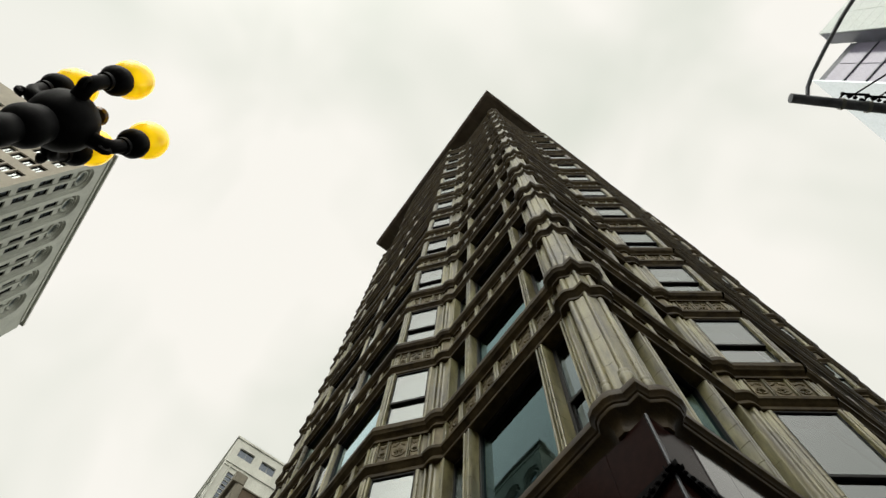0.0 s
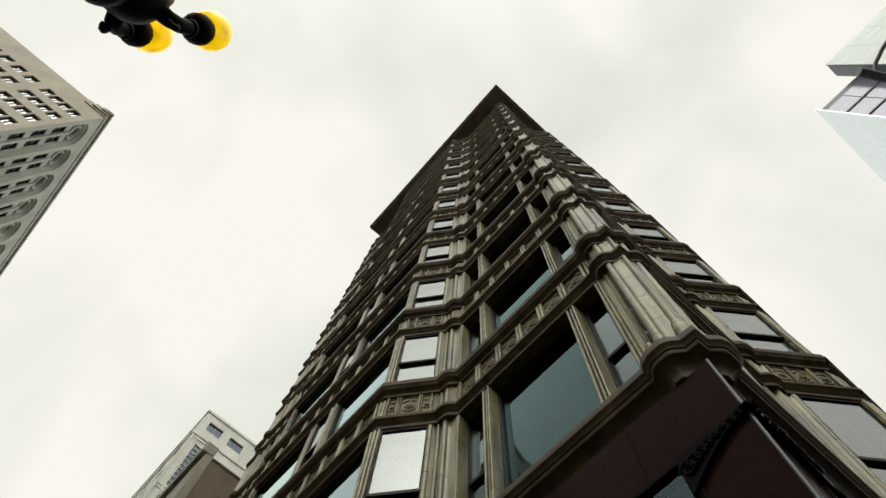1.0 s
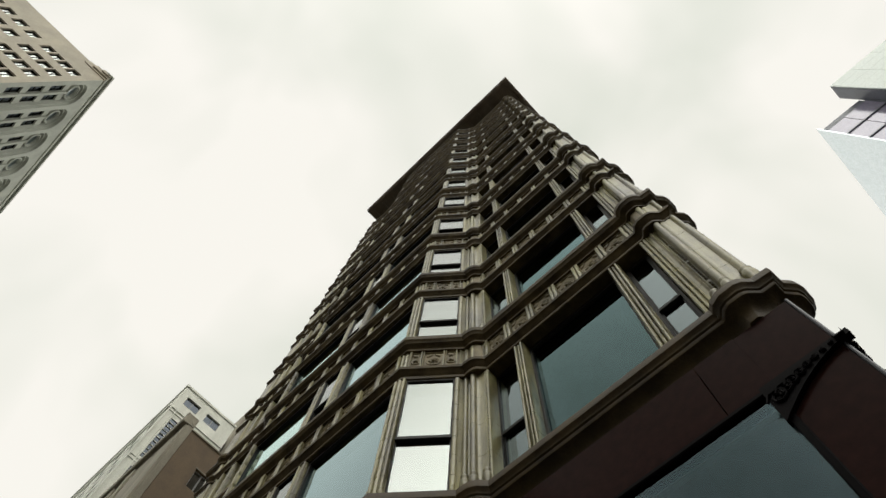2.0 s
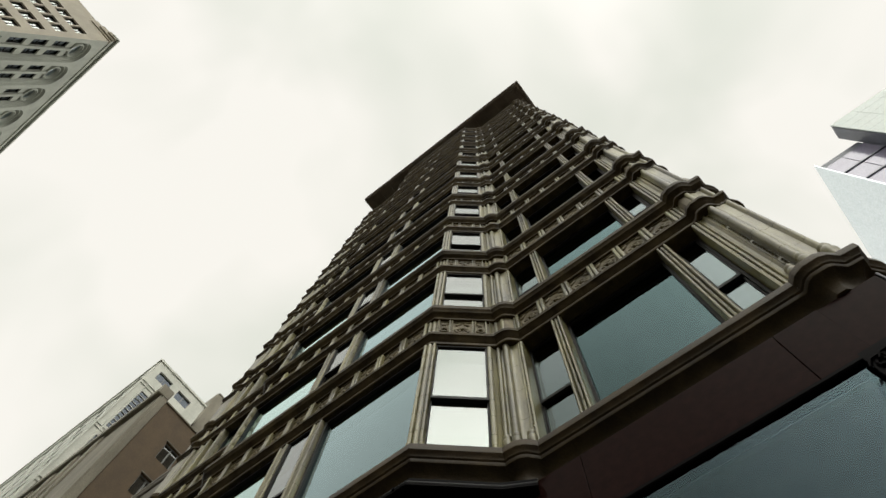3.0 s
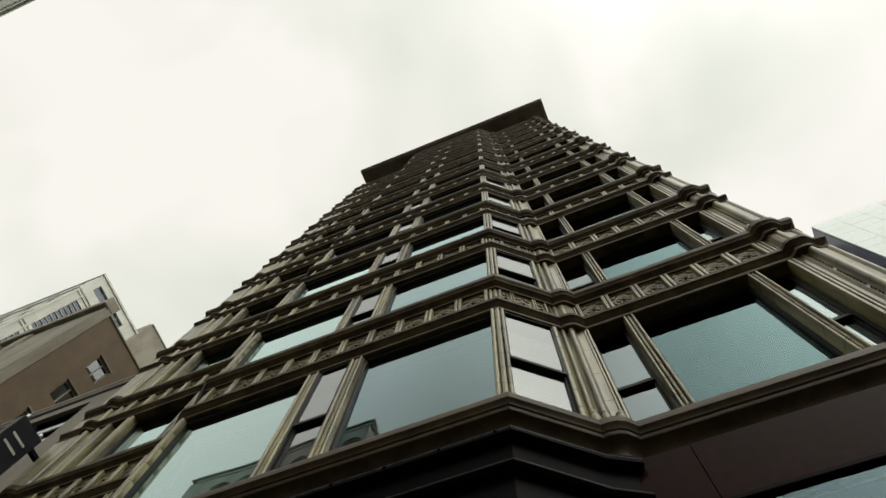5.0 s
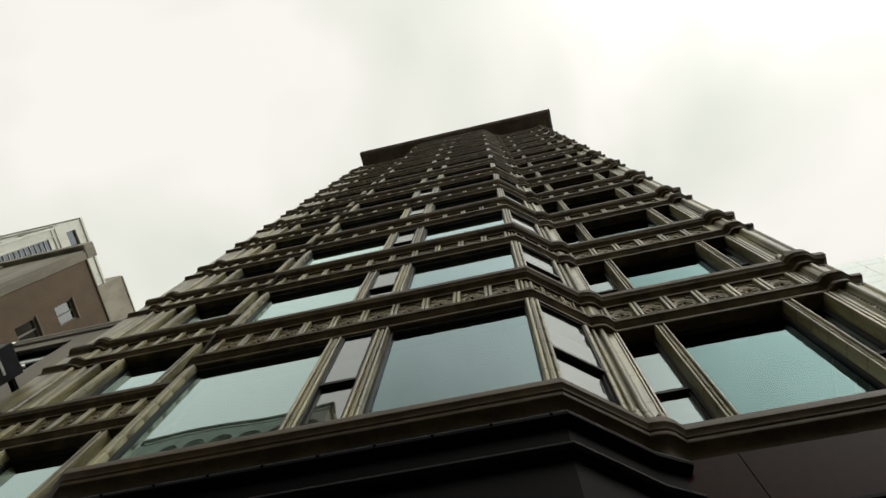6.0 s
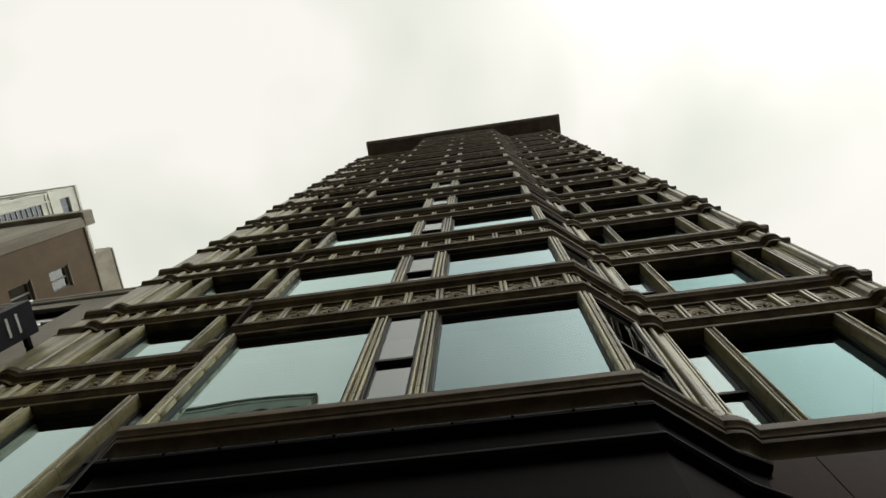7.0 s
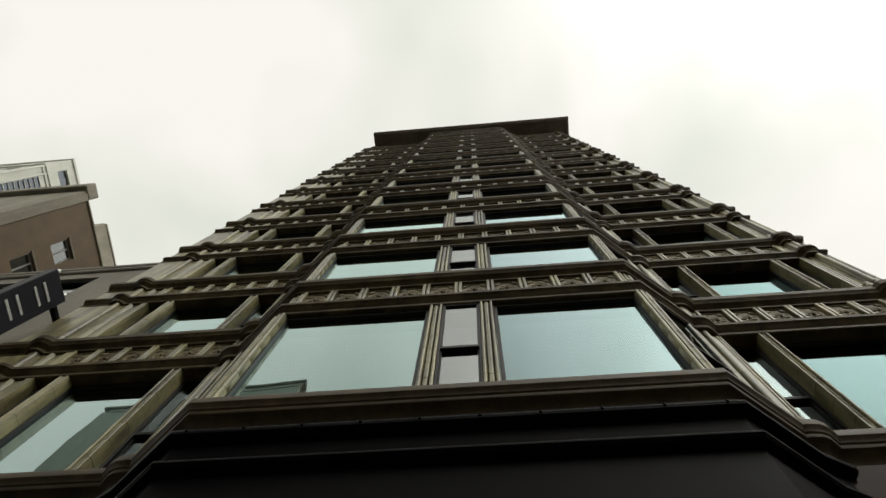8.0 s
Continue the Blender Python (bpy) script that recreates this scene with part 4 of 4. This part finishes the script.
low = thing("low_shop", "low grey brown stone shop building with wide dark framed windows", "building")
lw = frame_at(3.8, 18.3, 0, -1, 0)
ls = 1 if (lw @ Vector((1, 0, 0))).y > 18.3 else -1
lc = [(2.0, 6.2), (8.0, 12.2)]
lc2 = lc if ls > 0 else [(-b, -a) for a, b in lc]
lr = [(6.0, 11.2), (12.9, 18.5)]
holed_wall(low, "front_wall", lw, (0, 15.9) if ls > 0 else (-15.9, 0), (0, 19.0), lc2, lr, 0.45, shop_stone)
for c in lc:
    for z0, z1 in lr:
        y0, y1 = 18.3 + c[0], 18.3 + c[1]
        bm = bmesh.new()
        rings(bm, [[(x, y0 + o, z0 + o), (x, y1 - o, z0 + o), (x, y1 - o, z1 - o), (x, y0 + o, z1 - o)] for x, o in ((4.05, 0.0), (3.89, 0.0), (3.89, 0.15), (4.05, 0.15))])
        win = part("window", bm, iron, low, "", 0)
        bm = bmesh.new()
        yc = y0 + (y1 - y0 - 0.14) * 0.48
        box(bm, (3.9, yc, z0 + 0.15), (4.05, yc + 0.14, z1 - 0.15), 0.01)
        part("glazing_bar", bm, iron, win, "", 0)
        for q in (0.42, 0.8):
            z = z0 + (z1 - z0 - 0.16) * q
            bm = bmesh.new()
            box(bm, (3.895, y0 + 0.15, z), (4.04, y1 - 0.15, z + 0.16), 0.01)
            part("glazing_bar", bm, iron, win, "", 0)
        put("pane", pane_mesh((-(y1 - y0) / 2, 0, z0), ((y1 - y0) / 2, 0, z1), sash_glass), win, frame_at(3.97, (y0 + y1) / 2, 0, -1, 0))
solid(low, "side_wall", (4.25, 18.3, 0), (8.8, 18.6, 19.2), shop_stone)
solid(low, "room_wall", (6.5, 18.7, 0), (6.7, 34.1, 19.0), interior)
solid(low, "cornice", (3.72, 18.3, 19.0), (4.5, 34.2, 19.2), shop_stone, 0.04)
solid(low, "parapet_coping", (3.7, 18.3, 19.2), (4.5, 34.2, 19.45), shop_stone, 0.05)
solid(low, "roof", (4.4, 18.6, 18.6), (8.8, 34.2, 18.9), asphalt)
solid(low, "string_course", (3.72, 18.3, 11.9), (3.8, 34.2, 12.3), shop_stone, 0.03)

# pale block further down the street, and the plain roof house behind it
pale = thing("pale_office_block", "pale grey stone office block with dark paired windows", "building")
pw = frame_at(3.1, 54.05, 0, 0, -1)
ps = 1 if (pw @ Vector((1, 0, 0))).x > 3.1 else -1
pc = [(0.95, 3.0), (4.1, 6.15)]
pc2 = pc if ps > 0 else [(-b, -a) for a, b in pc]
pr = [(66.35, 67.95), (61.7, 63.9), (57.6, 59.8), (53.5, 55.7), (49.4, 51.6), (45.3, 47.5)]
strip = [(1.05, 2.4)]
strip2 = strip if ps > 0 else [(-b, -a) for a, b in strip]
top, lower = [pr[0]], [(62.62 - 0.73 * i, 63.3 - 0.73 * i) for i in range(10)] + [(53.72 - 0.73 * i, 54.4 - 0.73 * i) for i in range(8)]
holed_wall(pale, "side_wall", pw, (0, 7.9) if ps > 0 else (-7.9, 0), (65.0, 69.3), pc2, top, 0.3, pale_stone)
holed_wall(pale, "side_wall", pw, (0, 7.9) if ps > 0 else (-7.9, 0), (0, 65.0), strip2, lower, 0.16, pale_stone)
far_windows(pale, pw, pc2, top, 0.22, "pair", blue_glass)
far_windows(pale, pw, strip2, lower, 0.09, "fixed", blue_glass)
for u0 in (0.0, 0.82, 2.44):
    solid(pale, "pilaster", (3.1 + u0, 53.9, 0), (3.1 + u0 + 0.18, 54.05, 64.6), pale_stone, 0.03)
for z in (46.2, 46.75, 55.0, 55.5, 64.05):
    solid(pale, "stone_band", (3.12, 53.93, z), (5.8, 54.05, z + 0.24), pale_stone, 0.03)
pf = frame_at(3.1, 54.05, 0, -1, 0)
fs = 1 if (pf @ Vector((1, 0, 0))).y > 54.05 else -1
fc = [(1.6 + 3.2 * i, 3.6 + 3.2 * i) for i in range(12)]
fc2 = fc if fs > 0 else [(-b, -a) for a, b in fc]
holed_wall(pale, "front_wall", pf, (0, 40) if fs > 0 else (-40, 0), (0, 69.3), fc2, pr, 0.22, pale_stone)
far_windows(pale, pf, fc2, pr, 0.14, "pair", blue_glass)
solid(pale, "roof_edge", (2.95, 53.9, 69.2), (11.1, 94.2, 69.6), pale_stone, 0.04)
solid(pale, "string_course", (3.0, 53.9, 64.6), (11.0, 54.04, 65.05), pale_stone, 0.03)
solid(pale, "string_course", (2.97, 54.0, 64.6), (3.09, 94.0, 65.05), pale_stone, 0.03)
solid(pale, "wall_core", (3.8, 54.8, 0), (11.0, 94.0, 69.1), interior)
house = thing("roof_house", "plain grey concrete tower behind the pale block", "building")
solid(house, "wall", (11.65, 56.1, 0), (20, 66, 76), tan_stone, 0.05)
solid(house, "roof_edge", (11.8, 56.0, 76), (20.1, 66.1, 76.25), tan_stone, 0.03)

# modern corner building: pale panels, a recessed lilac glazed slot, pale blue glazing
modern = thing("modern_building", "modern pale panelled building with lilac glazed corner slot", "building")
for i in range(12):
    for j in range(5):
        y1 = -23.4 - 2.4 * j
        solid(modern, "facade_panel", (26.7, y1 - 2.385, 67.9 - 1.6 * i), (26.95, y1, 69.485 - 1.6 * i), pale_panel, 0.01)
solid(modern, "wall_core", (26.9, -60, 0), (28.38, -23.42, 69.4), pale_panel)
solid(modern, "return_wall", (26.8, -23.46, 0), (28.4, -23.40, 69.45), slate_soffit)
for j in range(2):
    for i in range(14):
        solid(modern, "slot_pane", (28.36, -23.3 + 2.36 * j, 61.65 - 3.3 * i), (28.44, -21.02 + 2.36 * j, 64.9 - 3.3 * i), lilac_glass)
for j in (0, 1):
    solid(modern, "slot_mullion", (28.28, -23.4 + 4.72 * j, 0), (28.42, -23.3 + 4.72 * j, 65.0), slate_soffit)
for i in range(14):
    solid(modern, "slot_transom", (28.26, -23.3, 61.5 - 3.3 * i), (28.45, -18.6, 61.68 - 3.3 * i), slate_soffit)
solid(modern, "slot_parapet", (28.5, -23.4, 0), (29.5, -19.2, 66.2), slate_soffit)
for i in range(3):
    for j in range(3):
        solid(modern, "glazing_panel", (27.5 + 5.2 * j, -18.5, 53.01 - 12.0 * i), (27.5 + 5.2 * j + 5.19, -18.4, 64.99 - 12.0 * i), blue_panel)

solid(modern, "rear_core", (28.6, -23.3, 0), (43, -18.6, 64.8), slate_soffit)

# ---- street lamp with amber globes ----
LX, LY = -2.905, 2.715
lamp = thing("street_lamp", "black cast iron street lamp with four amber glass globes", "street lamp", at=(LX, LY, 0))
bm = bmesh.new()
seg = 24
prof = [(0.32, 0), (0.32, 0.25), (0.27, 0.3), (0.25, 0.9), (0.2, 1.0), (0.13, 1.2), (0.108, 6.42), (0.125, 6.48), (0.145, 6.54), (0.15, 6.66), (0.13, 6.74), (0.13, 6.8), (0.17, 6.84), (0.2, 6.92), (0.205, 7.02), (0.185, 7.1), (0.18, 7.18)]
rings(bm, [[(r * (1 + (0.05 * (i % 2) if 1.1 < z < 6.45 else 0)) * math.cos(2 * math.pi * i / seg), r * (1 + (0.05 * (i % 2) if 1.1 < z < 6.45 else 0)) * math.sin(2 * math.pi * i / seg), z) for i in range(seg)] for r, z in prof], True, True)
part("post", bm, iron, lamp, "fluted iron post with collars")
bm = bmesh.new()
lathe(bm, [(0.05, 7.14), (0.17, 7.18), (0.25, 7.28), (0.3, 7.42), (0.31, 7.54), (0.28, 7.68), (0.2, 7.8), (0.1, 7.88), (0.06, 7.98)], (0, 0, 0), 20)
part("hub", bm, iron, lamp, "round iron hub")
bm = bmesh.new()
lathe(bm, [(0.05, 8.04), (0.09, 8.07), (0.1, 8.12), (0.07, 8.18), (0.0, 8.2)], (0, 0, 0), 14)
part("finial", bm, material("brown_amber_glass", (0.22, 0.11, 0.03), 0.3), lamp)
bm_arm, bm_cup, bm_globe = bmesh.new(), bmesh.new(), bmesh.new()
tube(bm_arm, [(0.2, 0, 7.56), (0.3, 0, 7.54), (0.38, 0, 7.57), (0.44, 0, 7.66), (0.46, 0, 7.84)], [0.1, 0.085, 0.08, 0.075, 0.075], 12)
tube(bm_arm, [(0.44 + 0.055 * math.cos(0.6 * q - 2.0), 0.0, 7.52 + 0.055 * math.sin(0.6 * q - 2.0)) for q in range(8)], [0.04, 0.038, 0.035, 0.032, 0.03, 0.027, 0.024, 0.02], 8)
lathe(bm_cup, [(0.05, 7.8), (0.09, 7.82), (0.09, 7.87), (0.065, 7.89), (0.115, 7.92), (0.155, 7.99), (0.16, 8.07), (0.145, 8.13), (0.12, 8.15)], (0.46, 0, 0), 18)
lathe(bm_globe, [(0.11, 8.13), (0.165, 8.18), (0.205, 8.28), (0.21, 8.38), (0.185, 8.49), (0.12, 8.56), (0.05, 8.59), (0.02, 8.63), (0.0, 8.64)], (0.46, 0, 0), 20)
arm_me, cup_me, globe_me = to_mesh("arm", bm_arm, iron), to_mesh("cup", bm_cup, iron), to_mesh("globe", bm_globe, amber)
for a in (2, 92, 182, 272):
    turn = pose(0, 0, 0, 0, 0, a)
    arm = put("arm", arm_me, lamp, turn)
    put("cup", cup_me, arm)
    put("globe", globe_me, arm, None, "glowing amber glass globe")

# ---- signal mast arm over the junction ----
mast = thing("signal_mast", "dark grey steel signal mast with long arm and braces", "traffic pole", at=(9.4, -5.45, 0))
off = Vector((9.4, -5.45, 0))
bm = bmesh.new()
tube(bm, [(0, 0, -0.15), (0, 0, 11.2)], [0.2, 0.13], 16)
part("mast", bm, grey_steel, mast)
bm = bmesh.new()
arm_a, arm_b = Vector((3.73, -2.21, 10.35)), Vector((9.4, -5.45, 10.35))
tube(bm, [arm_a - off, arm_a.lerp(arm_b, 0.5) - off, arm_b - off], [0.064, 0.078, 0.11], 14)
arm = part("mast_arm", bm, grey_steel, mast)
bm = bmesh.new()
tube(bm, [Vector(p) - off for p in ((3.95, -2.36, 10.42), (3.9, -2.5, 10.55), (3.84, -2.69, 10.6), (3.74, -3.02, 10.6), (3.63, -3.43, 10.6), (3.59, -3.66, 10.6), (3.5, -4.4, 10.55), (3.45, -6.0, 10.4))], 0.027, 8)
part("brace", bm, grey_steel, mast)
bm = bmesh.new()
for f in (0.105, 0.16):
    p = arm_a.lerp(arm_b, f) - off
    tube(bm, [p + Vector((-0.02, 0.012, 0)), p + Vector((0.02, -0.012, 0))], 0.082, 14)
part("strap", bm, strap_steel, arm, "pale steel straps")
for f in (0.1, 0.15):
    bm = bmesh.new()
    p = arm_a.lerp(arm_b, f) - off + Vector((-0.02, -0.14, 0.06))
    for q in range(4):
        lathe(bm, [(0.01, -0.04), (0.026, -0.03), (0.026, 0.0), (0.01, 0.03)], p + Vector((0.085 * q, -0.03 * q, 0.02)), 8)
    tube(bm, [p + Vector((0, 0.1, -0.04)), p, p + Vector((0.3, -0.2, 0.02))], 0.018, 6)
    tube(bm, [p + Vector((0.1, 0, 0)), p + Vector((1.1, -2.6, 0.3)), p + Vector((2.4, -9.0, 0.6))], 0.012, 6)
    part("insulator_clamp", bm, iron, mast)

# ---- blade sign hung on the shop beside the tower ----
sign = thing("blade_sign", "long black vertical blade sign with pale lettering bars", "sign", at=(3.9, 18.7, 0))
bm = bmesh.new()
box(bm, (-1.4, -0.12, 8.2), (-0.62, 0.12, 14.5), 0.015)
part("sign_board", bm, sign_black, sign)
for z in (9.0, 11.6, 14.2):
    bm = bmesh.new()
    box(bm, (-0.62, -0.06, z - 0.06), (0.05, 0.06, z + 0.06), 0.008)
    part("bracket", bm, iron, sign)
for i in range(6):
    bm = bmesh.new()
    box(bm, (-1.24, -0.135, 13.62 - 0.85 * i), (-0.80, -0.118, 13.70 - 0.85 * i), 0.004)
    box(bm, (-1.24, -0.135, 13.92 - 0.85 * i), (-0.80, -0.118, 14.0 - 0.85 * i), 0.004)
    part("lettering_bar", bm, sign_white, sign)
for x in (-1.3, -0.72):
    bm = bmesh.new()
    lathe(bm, [(0.01, 14.5), (0.018, 14.51), (0.018, 14.58), (0.05, 14.60), (0.055, 14.68), (0.02, 14.72)], (x, 0, 0), 10)
    part("spotlight", bm, strap_steel, sign, "small pale metal spotlight")
